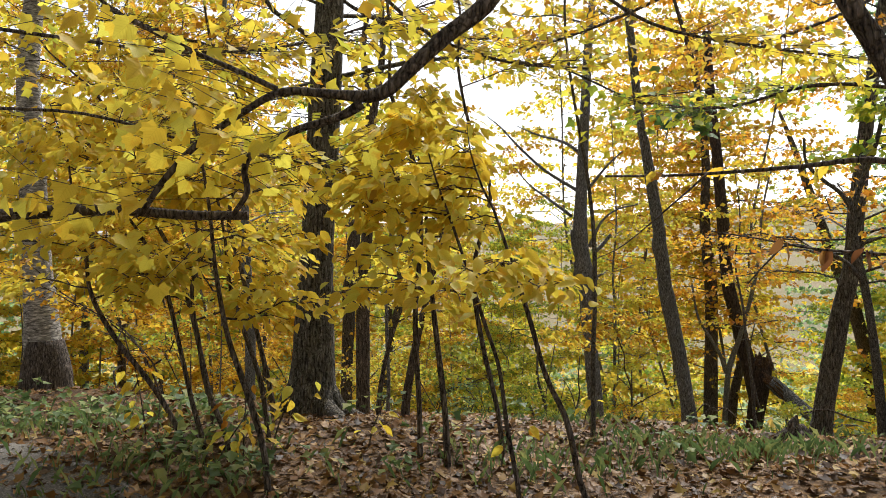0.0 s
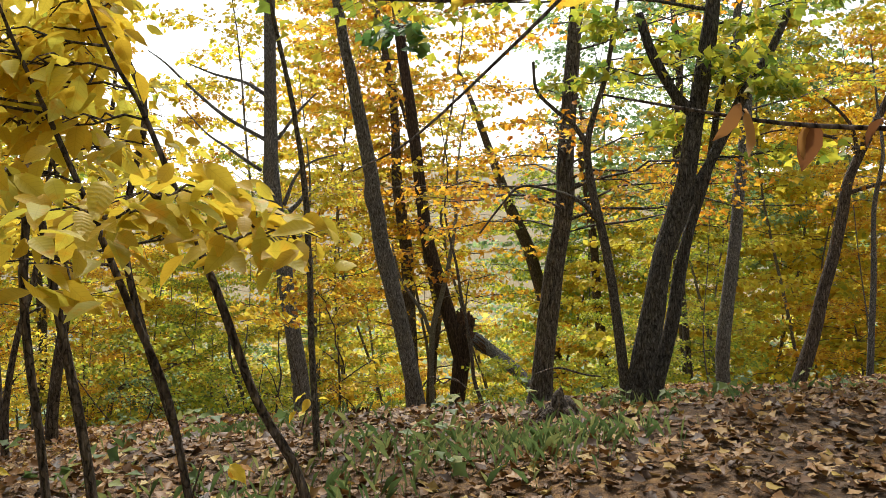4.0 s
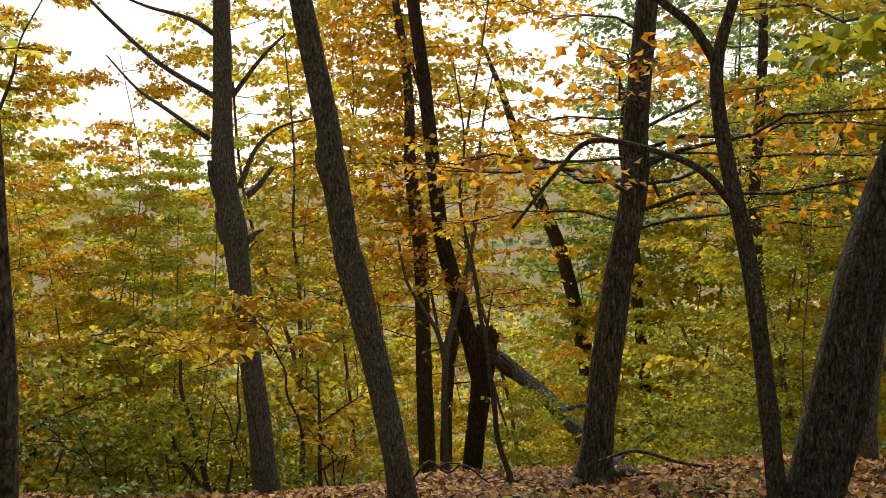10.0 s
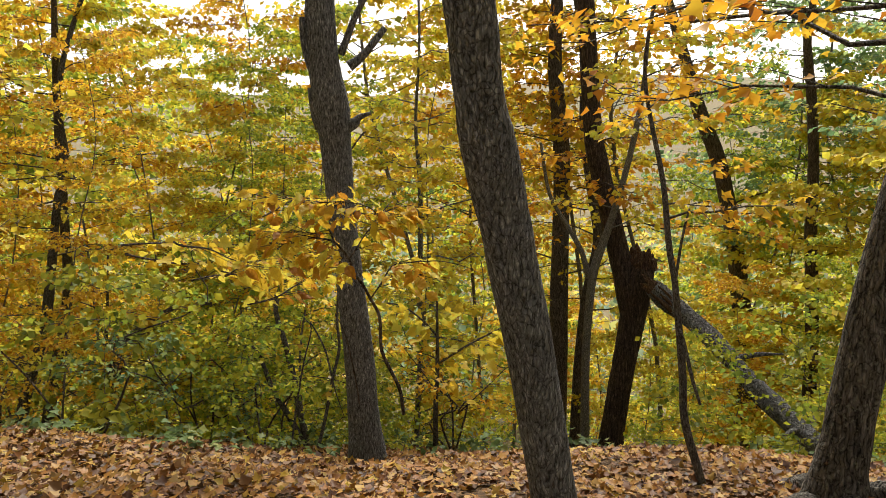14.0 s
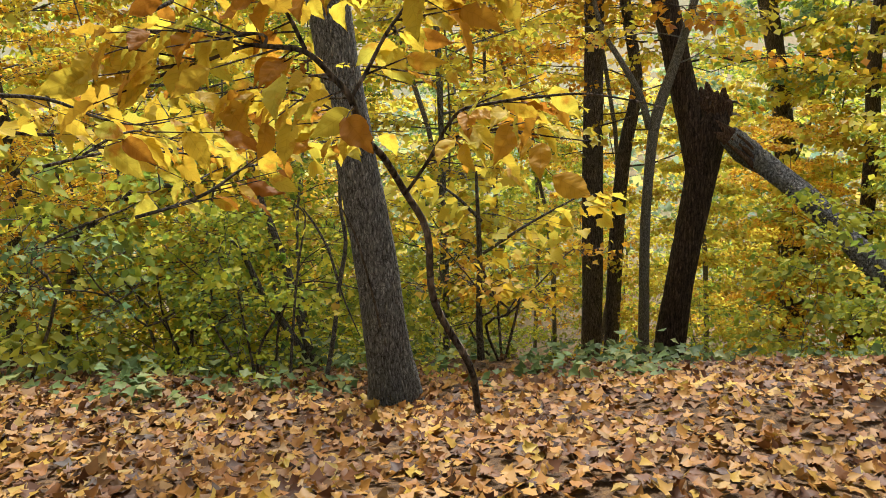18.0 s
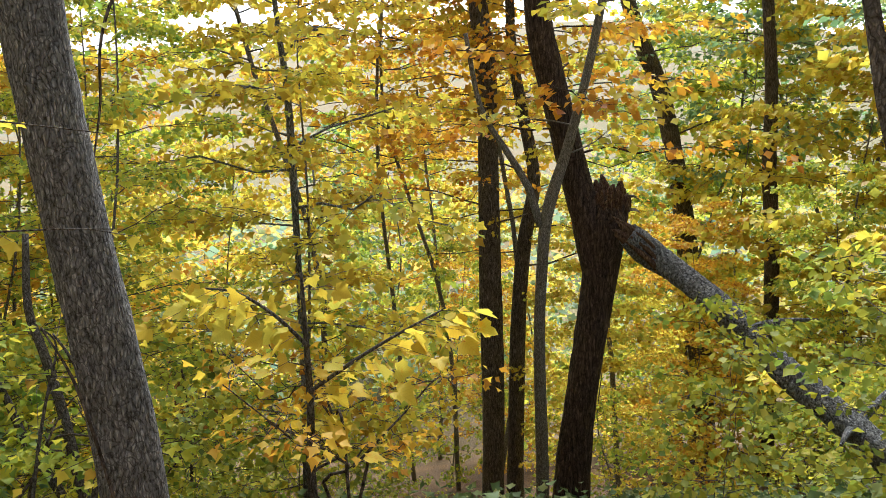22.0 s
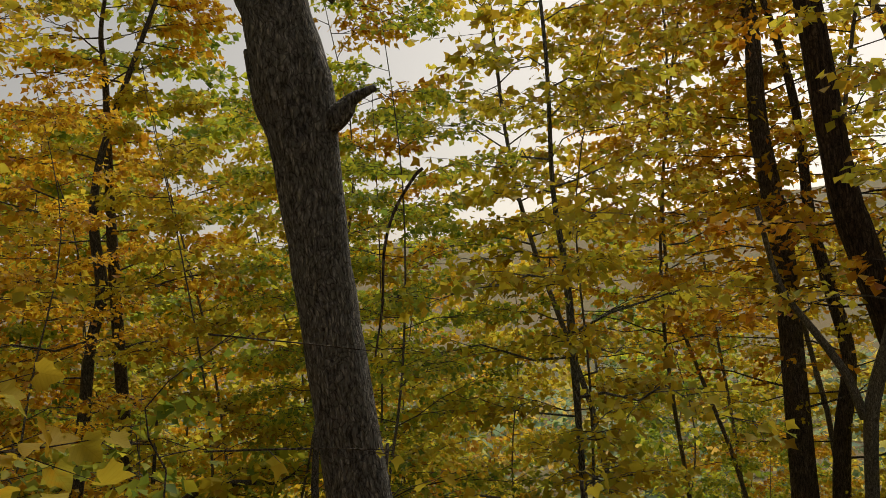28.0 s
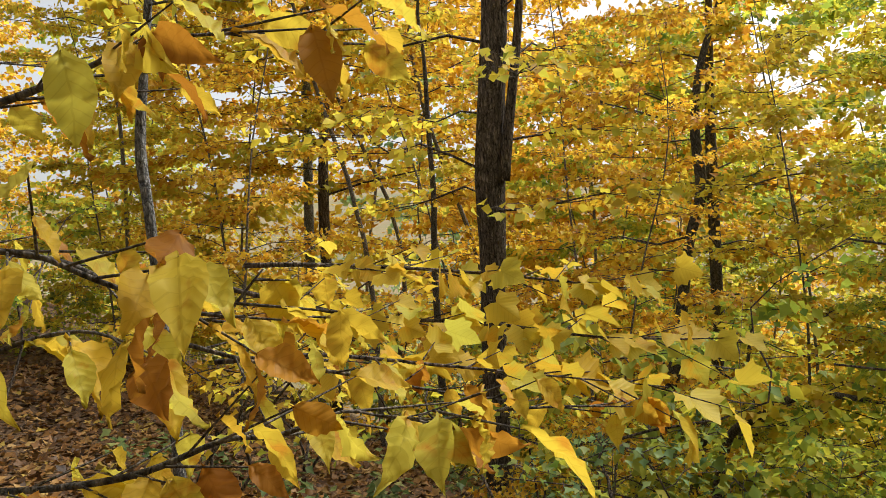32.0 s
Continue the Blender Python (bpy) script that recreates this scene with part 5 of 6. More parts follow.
for k, (x, y) in enumerate(((9.2, 20.6), (11.0, 23.0), (7.6, 25.2), (13.0, 25.0), (9.8, 27.0), (12.6, 19.6), (15.0, 21.5))):
    plant(FAR[(0, 2, 3)[k % 3]][1], x, y, 51 * k, 0.75)
for k, (x, y) in enumerate(((5.4, 13.1), (6.1, 13.9), (6.6, 12.9), (7.2, 13.5), (7.7, 15.0), (8.3, 14.3), (8.0, 12.7), (9.1, 13.7), (8.9, 15.8), (7.4, 12.2), (9.8, 14.9))):
    plant(BUSH[1 if k % 3 else 0][1], x, y, 70 * k, 0.9 + 0.06 * (k % 4))
# the wood behind the path: unseen trees added to shade the near trunks
for k in range(22):
    a, d = radians(chance.uniform(95, 262)), chance.uniform(5.0, 22.0)
    x, y = 1.0 + d * math.sin(a), 3.0 + d * math.cos(a)
    if from_path(x, y) > 4.6:
        model = (FARTHEST[0], FARTHEST[1], TALL[1], FARTHEST[2])[k % 4][1]
        plant(model, x, y, chance.uniform(0, 360), chance.uniform(0.8, 1.2))
for _, o in (*NEAR, *FAR, *FARTHEST, *BUSH, *TALL):
    for c in (*o.children, o):
        bpy.data.objects.remove(c)


# ---- dark bark round the birch's foot, seedlings, thin shrubs ----
def birch_foot():
    x, y, z = BIRCH.location
    v, f = tube([(0, 0, -0.1, 0.36), (0, 0, 0.15, 0.3), (0.01, 0, 0.4, 0.265), (0, 0, 0.72, 0.2)], 16, 4, 0.05, np.random.default_rng(9))
    part("dark_foot", mesh("dark_foot", v, f), BARK_DARK, BIRCH, "dark furrowed bark round the foot")


birch_foot()


def seedling(x, y, height, count, foliage, size, seed):
    rng = np.random.default_rng(seed)
    root = new("tree_seedling")
    root.location = (x, y, float(ground_z(x, y)))
    tagged(root, "small seedling with a few broad yellow leaves", "seedling", "seedlings in the litter")
    bend = rng.normal(0, 0.12, 2)
    stem = [(0, 0, -0.05, 0.006), (bend[0] * 0.3, bend[1] * 0.3, height * 0.4, 0.005), (bend[0], bend[1], height, 0.003)]
    part("stem", mesh("stem", *tube(stem, 6, 3)), BARK_DARK, root)
    u = rng.uniform(0.3, 1.0, count)
    a = rng.uniform(0, 6.28, count)
    r = rng.uniform(0.03, 0.16, count)
    pos = np.c_[bend[0] * u + r * np.cos(a), bend[1] * u + r * np.sin(a), height * u]
    tagged(part("foliage", leaf_uv(mesh("foliage", *leaves(rng, pos, np.c_[np.cos(a), np.sin(a), 0 * a - 0.2], size, OVAL, 0.5, 0.4, 0.1)), OVAL), foliage, root), kind="stuff")


for k, (x, y, h, n) in enumerate(((-1.16, 4.7, 0.55, 22), (-1.3, 4.55, 0.4, 12), (-1.05, 4.9, 0.5, 14), (-1.9, 5.2, 0.5, 12), (-0.5, 5.4, 0.3, 6), (-1.75, 4.95, 0.4, 9), (0.35, 5.0, 0.3, 5), (1.1, 6.4, 0.3, 5))):
    seedling(x, y, h, n, PALE if k % 3 else BEECH, 0.085, 200 + k)


def arching_shrub(x, y, height, foliage, seed):
    """A thin many-stemmed shrub whose dark stems lean and arch outward."""
    rng = np.random.default_rng(seed)
    root = new("arching_shrub")
    root.location = (x, y, float(ground_z(x, y)))
    tagged(root, "thin dark arching shrub with scattered small leaves", "shrub", "arching shrubs")
    pos, way, fine = [], [], []
    for k in range(int(rng.integers(2, 5))):
        a = rng.uniform(0, 6.28)
        h = np.array([math.cos(a), math.sin(a), 0])
        tall = height * rng.uniform(0.6, 1.1)
        u = np.linspace(0, 1, 6)
        line = u[:, None] * h * tall * 0.45 + (u**2)[:, None] * h * tall * rng.uniform(0, 0.5) + (tall * (u - 0.3 * u**2.5))[:, None] * [0, 0, 1]
        line[1:] += rng.normal(0, 0.05 * height, (5, 3))
        line[0, 2] = -0.08
        stem = np.c_[line, 0.011 * (1 - 0.75 * u)]
        ob = part("stem", mesh("stem", *tube(stem, 6, 3)), BARK_DARK, root)
        ln, tw, p, w = boughs(rng, stem, 0.35, 1.0, 7, 0.6 * height / 2, 0.2, 5, 4)
        fine += ln + tw[::2]
        pos.append(p)
        way.append(w)
    tagged(part("branchwork", mesh("branchwork", *merge([tube(q, 3, 1, cap=False) for q in fine])), BARK_DARK, root), kind="stuff")
    tagged(part("foliage", mesh("foliage", *leaves(rng, np.concatenate(pos), np.concatenate(way), 0.06)), foliage, root), kind="stuff")


for k, (x, y, h) in enumerate(((0.2, 13.0, 2.2), (-1.0, 14.5, 2.4), (0.9, 14.6, 2.2), (-2.2, 13.2, 2.4), (1.5, 13.6, 1.7), (-0.3, 16.0, 2.6), (-3.0, 15.6, 2.4), (3.3, 13.6, 1.8), (-3.6, 11.6, 2.0), (-1.4, 12.0, 1.6), (1.9, 16.8, 2.4), (-2.6, 7.6, 1.8), (-3.4, 8.6, 1.8))):
    arching_shrub(x, y, h, (LIME, YELLOW, GREEN, GOLD)[k % 4], 300 + k)


# ---- leafy branches close to the path ----
def beside_path(x, y):
    """How far a point lies from the trodden line."""
    least = 9.0
    for (ax, ay), (bx, by) in zip(WALKED, WALKED[1:]):
        u = min(1.0, max(0.0, ((x - ax) * (bx - ax) + (y - ay) * (by - ay)) / ((bx - ax) ** 2 + (by - ay) ** 2)))
        least = min(least, math.hypot(x - ax - u * (bx - ax), y - ay - u * (by - ay)))
    return least


def spray(name, label, lines, foliage, size, step, shape=OVAL, seed=1, droop=0.7, foot=None, bark_mat=None, side=0.09, clear=0.42, bare=0.35):
    """A thin branch, or a sapling, with leaves hanging along it and along short side twigs."""
    rng = np.random.default_rng(seed)
    base = np.array(foot if foot else lines[0][0][:3])
    root = new(name)
    root.location = base
    tagged(root, label, "sapling" if foot else "branch")
    pos, way, fine = [], [], []
    for k, ln in enumerate(lines):
        v, f = tube(ln, 7, 4)
        part("stem" if k == 0 else "side_branch", mesh("stem", v - base, f), bark_mat or BARK_DARK, root)
        p = smooth_path(ln, 6)[:, :3]
        seg = np.r_[0, np.cumsum(np.linalg.norm(np.diff(p, axis=0), axis=1))]
        for s in np.arange(seg[-1] * (bare if k == 0 else 0.15), seg[-1], step):
            q = np.array([np.interp(s, seg, p[:, c]) for c in range(3)])
            d = np.array([np.interp(min(s + 0.05, seg[-1]), seg, p[:, c]) for c in range(3)]) - q
            a = math.atan2(d[1], d[0]) + rng.choice([-1, 1]) * rng.uniform(0.5, 1.2)
            t = np.array([math.cos(a), math.sin(a), rng.normal(0, 0.25)]) * side * rng.uniform(0.3, 1.4)
            if beside_path(*(q + t)[:2]) < clear and q[2] < 1.7:
                continue
            fine.append(np.c_[np.array([q, q + t * 0.6, q + t]), (0.0018, 0.0013, 0.0008)])
            for u in (0.5, 1.0):
                pos.append(q + t * u)
                way.append([math.cos(a + rng.uniform(-1, 1)), math.sin(a + rng.uniform(-1, 1)), -0.15])
    if not fine:
        return root
    tagged(part("branchwork", mesh("branchwork", *merge([tube(q, 4, 1, cap=False) for q in fine]) ), bark_mat or BARK_DARK, root), kind="stuff")
    for w in root.children:
        if w.name.startswith("branchwork"):
            w.data.transform(Matrix.Translation(-Vector(base)))
    v, f = leaves(rng, np.array(pos) - base, np.array(way), size, shape, 0.7, droop, 0.14)
    tagged(part("foliage", leaf_uv(mesh("foliage", v, f), shape), foliage, root), kind="stuff")
    return root


spray("beech_sapling", "slim arching sapling with hanging orange yellow leaves", [[(2.31, 9.948, -0.31, 0.009), (2.284, 9.896, -0.162, 0.0085), (2.2, 9.823, 0.035, 0.0079), (2.187, 9.773, 0.203, 0.0074), (2.142, 9.733, 0.303, 0.0068), (2.097, 9.645, 0.392, 0.0063), (2.064, 9.583, 0.439, 0.0058), (2.041, 9.505, 0.514, 0.0052), (2.018, 9.502, 0.547, 0.0047), (1.981, 9.505, 0.587, 0.0042), (1.921, 9.528, 0.597, 0.0036), (1.895, 9.537, 0.598, 0.0031), (1.811, 9.568, 0.574, 0.0025), (1.731, 9.605, 0.574, 0.002)], [(2.041, 9.505, 0.514, 0.0035), (2.07, 9.519, 0.55, 0.0032), (2.103, 9.535, 0.598, 0.0029), (2.137, 9.547, 0.636, 0.0026), (2.168, 9.561, 0.675, 0.0023), (2.214, 9.583, 0.721, 0.002)], [(1.982, 9.506, 0.59, 0.0035), (1.969, 9.511, 0.626, 0.0031), (1.958, 9.513, 0.654, 0.0027), (1.956, 9.516, 0.693, 0.0024), (1.966, 9.535, 0.763, 0.002)], [(1.924, 9.527, 0.596, 0.0025), (1.924, 9.532, 0.613, 0.0022), (1.859, 9.578, 0.618, 0.0019), (1.807, 9.597, 0.623, 0.0015), (1.739, 9.616, 0.615, 0.0012)], [(2.147, 9.731, 0.303, 0.0035), (2.182, 9.666, 0.375, 0.0032), (2.225, 9.624, 0.456, 0.0028), (2.275, 9.581, 0.476, 0.0025), (2.339, 9.541, 0.486, 0.0022), (2.412, 9.507, 0.49, 0.0019), (2.487, 9.467, 0.476, 0.0015), (2.517, 9.443, 0.467, 0.0012)], [(2.182, 9.666, 0.375, 0.0025), (2.223, 9.633, 0.415, 0.0022), (2.292, 9.593, 0.429, 0.0019), (2.361, 9.566, 0.417, 0.0015), (2.431, 9.539, 0.406, 0.0012)], [(2.168, 9.561, 0.675, 0.003), (2.122, 9.545, 0.715, 0.0026), (2.028, 9.54, 0.738, 0.0023), (1.911, 9.545, 0.736, 0.0019), (1.813, 9.583, 0.753, 0.0016), (1.713, 9.617, 0.757, 0.0012)], [(2.168, 9.561, 0.675, 0.003), (2.23, 9.561, 0.705, 0.0024), (2.312, 9.568, 0.708, 0.0018), (2.406, 9.555, 0.694, 0.0012)], [(2.097, 9.645, 0.392, 0.0025), (2.03, 9.638, 0.471, 0.0021), (1.953, 9.645, 0.515, 0.0016), (1.888, 9.648, 0.526, 0.0012)], [(2.028, 9.54, 0.738, 0.0025), (2.03, 9.513, 0.691, 0.002), (2.087, 9.527, 0.692, 0.0015), (2.186, 9.524, 0.681, 0.001)]], BEECH, 0.064, 0.016, seed=71, side=0.11, clear=0.3, bare=0.72, droop=0.28)
spray("understory_sapling", "crooked forked understory maple with yellow leaves", [[(-0.86, 16.569, -3.256, 0.054), (-0.84, 16.549, -3.221, 0.05), (-0.705, 16.659, -2.835, 0.047), (-0.506, 16.775, -2.395, 0.042), (-0.465, 16.884, -2.059, 0.04), (-0.354, 16.979, -1.728, 0.036), (-0.198, 16.981, -1.641, 0.03), (-0.045, 16.973, -1.588, 0.027), (0.091, 17.002, -1.432, 0.024), (0.338, 16.998, -1.317, 0.02), (0.688, 16.932, -1.325, 0.013), (0.902, 16.921, -1.247, 0.008)], [(-0.477, 16.867, -2.115, 0.026), (-0.523, 16.994, -1.774, 0.022), (-0.507, 17.186, -1.212, 0.018), (-0.503, 17.38, -0.648, 0.013)], [(-0.314, 17.004, -1.634, 0.018), (-0.491, 17.114, -1.41, 0.013), (-0.68, 17.191, -1.286, 0.01), (-0.932, 17.266, -1.199, 0.006)], [(-0.487, 16.826, -2.239, 0.014), (-0.32, 16.822, -2.164, 0.01), (-0.047, 16.801, -2.083, 0.007), (0.337, 16.744, -2.049, 0.004)]], YELLOW, 0.07, 0.1, MAPLE, 201, foot=(-0.86, 16.569, -3.256), bark_mat=BARK_SLIM, side=0.3, clear=0.0, bare=0.5, droop=0.2)
spray("understory_sapling", "slim grey leaning understory stem", [[(1.905, 13.784, -2.18, 0.0367), (1.925, 13.764, -2.084, 0.034), (1.89, 13.847, -1.864, 0.034), (1.841, 13.953, -1.582, 0.032), (1.793, 14.059, -1.301, 0.03), (1.725, 14.169, -1.019, 0.027), (1.663, 14.264, -0.777, 0.024), (1.679, 14.399, -0.38, 0.018)]], YELLOW, 0.06, 0.1, MAPLE, 202, foot=(1.905, 13.784, -2.18), bark_mat=BARK_SLIM, side=0.3, clear=0.0, bare=0.5, droop=0.2)
spray("understory_sapling", "dark slanting understory stem", [[(1.855, 13.828, -2.199, 0.0324), (1.875, 13.808, -1.982, 0.03), (1.725, 13.935, -1.695, 0.028), (1.605, 14.027, -1.489, 0.025), (1.496, 14.146, -1.205, 0.02), (1.408, 14.204, -1.08, 0.012)]], YELLOW, 0.06, 0.1, MAPLE, 203, foot=(1.855, 13.828, -2.199), bark_mat=BARK_SLIM, side=0.3, clear=0.0, bare=0.5, droop=0.2)
spray("understory_sapling", "thin crooked sapling on the slope edge", [[(1.935, 12.824, -1.797, 0.0173), (1.955, 12.804, -1.74, 0.016), (2.057, 12.899, -1.415, 0.015), (2.127, 12.988, -1.12, 0.014), (2.2, 13.066, -0.859, 0.013), (2.194, 13.147, -0.627, 0.011), (2.238, 13.265, -0.265, 0.008)], [(2.126, 13.004, -1.077, 0.009), (2.087, 13.077, -0.886, 0.008), (2.02, 13.142, -0.733, 0.007), (1.962, 13.184, -0.64, 0.004)], [(2.129, 12.994, -1.104, 0.006), (2.164, 12.941, -1.239, 0.005), (2.219, 12.872, -1.408, 0.003)]], YELLOW, 0.05, 0.1, MAPLE, 204, foot=(1.935, 12.824, -1.797), bark_mat=BARK_SLIM, side=0.3, clear=0.0, bare=0.5, droop=0.2)
spray("understory_sapling", "thin wavy bare sapling on the slope edge", [[(1.735, 12.876, -1.794, 0.0097), (1.755, 12.856, -1.696, 0.009), (1.804, 12.938, -1.433, 0.009), (1.86, 13.03, -1.138, 0.008), (1.91, 13.095, -0.926, 0.007), (1.973, 13.163, -0.697, 0.005), (1.914, 13.203, -0.611, 0.003)]], YELLOW, 0.05, 0.1, MAPLE, 205, foot=(1.735, 12.876, -1.794), bark_mat=BARK_SLIM, side=0.3, clear=0.0, bare=0.5, droop=0.2)
spray("beech_branch", "thin dark branch with hanging yellow and brown leaves", [[(1.7, 9.95, 0.64, 0.004), (1.75, 10, 0.66, 0.004), (1.79, 10.04, 0.68, 0.003), (1.84, 10.08, 0.7, 0.002), (1.9, 10.13, 0.7, 0.001), (1.95, 10.18, 0.68, 0.001)]], BEECH, 0.07, 0.03, seed=72, side=0.14, bark_mat=BARK_SLIM, bare=0.05, droop=0.55)
spray("beech_branch", "thin dark branch with hanging yellow and brown leaves", [[(1.69, 9.94, 0.51, 0.003), (1.74, 9.99, 0.5, 0.003), (1.79, 10.03, 0.47, 0.003), (1.84, 10.08, 0.44, 0.002), (1.88, 10.11, 0.43, 0.002), (1.91, 10.14, 0.47, 0.001)]], BEECH, 0.07, 0.03, seed=73, side=0.14, bark_mat=BARK_SLIM, bare=0.05, droop=0.55)
spray("beech_branch", "thin dark branch with hanging yellow and brown leaves", [[(1.62, 9.95, 0.25, 0.004), (1.69, 10.01, 0.25, 0.004), (1.76, 10.07, 0.26, 0.004), (1.83, 10.13, 0.29, 0.003), (1.87, 10.17, 0.29, 0.003), (1.92, 10.22, 0.31, 0.002), (1.97, 10.26, 0.3, 0.001), (2.03, 10.32, 0.32, 0.001)]], BEECH, 0.07, 0.03, seed=74, side=0.14, bark_mat=BARK_SLIM, bare=0.05, droop=0.55)
spray("beech_branch", "thin dark branch with hanging yellow and brown leaves", [[(1.306, 10.067, 0.526, 0.005), (1.341, 10.098, 0.502, 0.005), (1.447, 10.153, 0.476, 0.004), (1.54, 10.207, 0.416, 0.003), (1.619, 10.277, 0.385, 0.002), (1.709, 10.36, 0.384, 0.001)]], BEECH, 0.07, 0.05, seed=171, side=0.13, bark_mat=BARK_SLIM, bare=0.05, droop=0.55)
spray("beech_branch", "thin dark branch with hanging yellow and brown leaves", [[(1.534, 9.995, 0.378, 0.003), (1.583, 10.042, 0.399, 0.003), (1.637, 10.091, 0.401, 0.002), (1.7, 10.146, 0.361, 0.001)]], BEECH, 0.085, 0.05, seed=172, side=0.13, bark_mat=BARK_SLIM, bare=0.05, droop=0.55)
spray("beech_branch", "thin dark branch with hanging yellow and brown leaves", [[(1.487, 10.29, 0.345, 0.004), (1.561, 10.355, 0.312, 0.003), (1.638, 10.451, 0.283, 0.003), (1.717, 10.561, 0.241, 0.002), (1.788, 10.665, 0.208, 0.001)]], BEECH, 0.062, 0.05, seed=173, side=0.13, bark_mat=BARK_SLIM, bare=0.05, droop=0.55)
spray("beech_branch", "thin dark branch with hanging yellow and brown leaves", [[(1.677, 10.521, 0.184, 0.003), (1.742, 10.648, 0.188, 0.002), (1.842, 10.74, 0.188, 0.002), (1.923, 10.813, 0.18, 0.001)]], BEECH, 0.07, 0.05, seed=174, side=0.13, bark_mat=BARK_SLIM, bare=0.05, droop=0.55)
spray("maple_branch", "thin branch with broad pale yellow maple leaves", [[(0.99, 10.65, 0.39, 0.008), (1.05, 10.71, 0.36, 0.006), (1.23, 10.88, 0.29, 0.005), (1.42, 11.05, 0.26, 0.004), (1.6, 11.22, 0.21, 0.003), (1.76, 11.36, 0.19, 0.002)]], PALE, 0.07, 0.04, MAPLE, 75, 0.3, side=0.17, bare=0.1)
spray("maple_branch", "thin branch with broad pale yellow maple leaves", [[(0.95, 10.76, 0.42, 0.007), (1.08, 10.87, 0.41, 0.005), (1.27, 11.05, 0.38, 0.004), (1.46, 11.22, 0.34, 0.003), (1.61, 11.36, 0.3, 0.002)]], PALE, 0.07, 0.04, MAPLE, 76, 0.3, side=0.17, bare=0.1)
spray("maple_branch", "thin branch with broad pale yellow maple leaves", [[(1.33, 10.43, 0.28, 0.005), (1.46, 10.55, 0.28, 0.004), (1.61, 10.68, 0.25, 0.003), (1.74, 10.8, 0.22, 0.002), (1.91, 10.96, 0.18, 0.001)]], PALE, 0.07, 0.04, MAPLE, 77, 0.3, side=0.17, bare=0.1)
spray("maple_sapling", "small maple with broad pale yellow leaves", [[(3.06, 13.24, -1.87, 0.028), (3.06, 13.24, -1.54, 0.023), (3.08, 13.24, -1.16, 0.02), (3.08, 13.23, -0.93, 0.016), (3.08, 13.23, -0.65, 0.011), (3.08, 13.23, -0.49, 0.008)], [(3.08, 13.13, -1.06, 0.011), (3.31, 13.08, -0.91, 0.01), (3.52, 13.03, -0.79, 0.007), (3.72, 12.99, -0.69, 0.005)], [(3.08, 13.13, -0.84, 0.011), (2.93, 13.17, -0.67, 0.009), (2.77, 13.2, -0.55, 0.006), (2.63, 13.23, -0.52, 0.005)]], PALE, 0.105, 0.045, MAPLE, 78, 0.3, side=0.28, bark_mat=BARK_SLIM)
spray("oak_branch", "dark crooked branch arching overhead with yellow leaves", [[(0.23, 2.9, 2.51, 0.04), (0.15, 2.9, 2.37, 0.034), (0.01, 2.9, 2.26, 0.03), (-0.11, 2.9, 2.15, 0.028), (-0.23, 2.9, 2.05, 0.026), (-0.39, 2.9, 2.05, 0.018), (-0.57, 2.9, 2.06, 0.015), (-0.71, 2.9, 1.99, 0.013), (-0.88, 2.9, 1.87, 0.012), (-1, 2.9, 1.74, 0.012), (-1.08, 2.9, 1.62, 0.01)], [(-0.29, 2.9, 2.02, 0.022), (-0.37, 2.9, 1.97, 0.016), (-0.53, 2.9, 1.92, 0.014), (-0.67, 2.9, 1.85, 0.013), (-0.71, 2.9, 1.78, 0.012), (-0.7, 2.9, 1.7, 0.011), (-0.75, 2.9, 1.62, 0.009)], [(-0.594, 2.901, 2.069, 0.011), (-0.715, 2.901, 2.126, 0.01), (-0.877, 2.901, 2.196, 0.009), (-1.059, 2.901, 2.287, 0.008), (-1.221, 2.901, 2.368, 0.007)]], PALE, 0.075, 0.024, MAPLE, seed=79, side=0.4, bare=0.6)
spray("oak_branch", "dark level branch with yellow leaves", [[(-0.77, 3.2, 1.63, 0.018), (-1.01, 3.2, 1.63, 0.02), (-1.26, 3.2, 1.65, 0.022), (-1.48, 3.2, 1.65, 0.025), (-1.75, 3.2, 1.63, 0.027), (-2.01, 3.2, 1.61, 0.029)]], PALE, 0.08, 0.035, MAPLE, seed=80, side=0.4)
spray("bare_branch", "long dark nearly bare branch with a few leaves", [[(1.68, 2.51, 1.7, 0.0150), (1.58, 2.62, 1.75, 0.0132), (1.44, 2.74, 1.8, 0.0108), (1.27, 2.87, 1.79, 0.0084), (1.04, 3, 1.78, 0.0066), (0.88, 3.12, 1.78, 0.0054), (0.63, 3.16, 1.78, 0.0042)]], BEECH, 0.08, 0.3, seed=81, side=0.1)
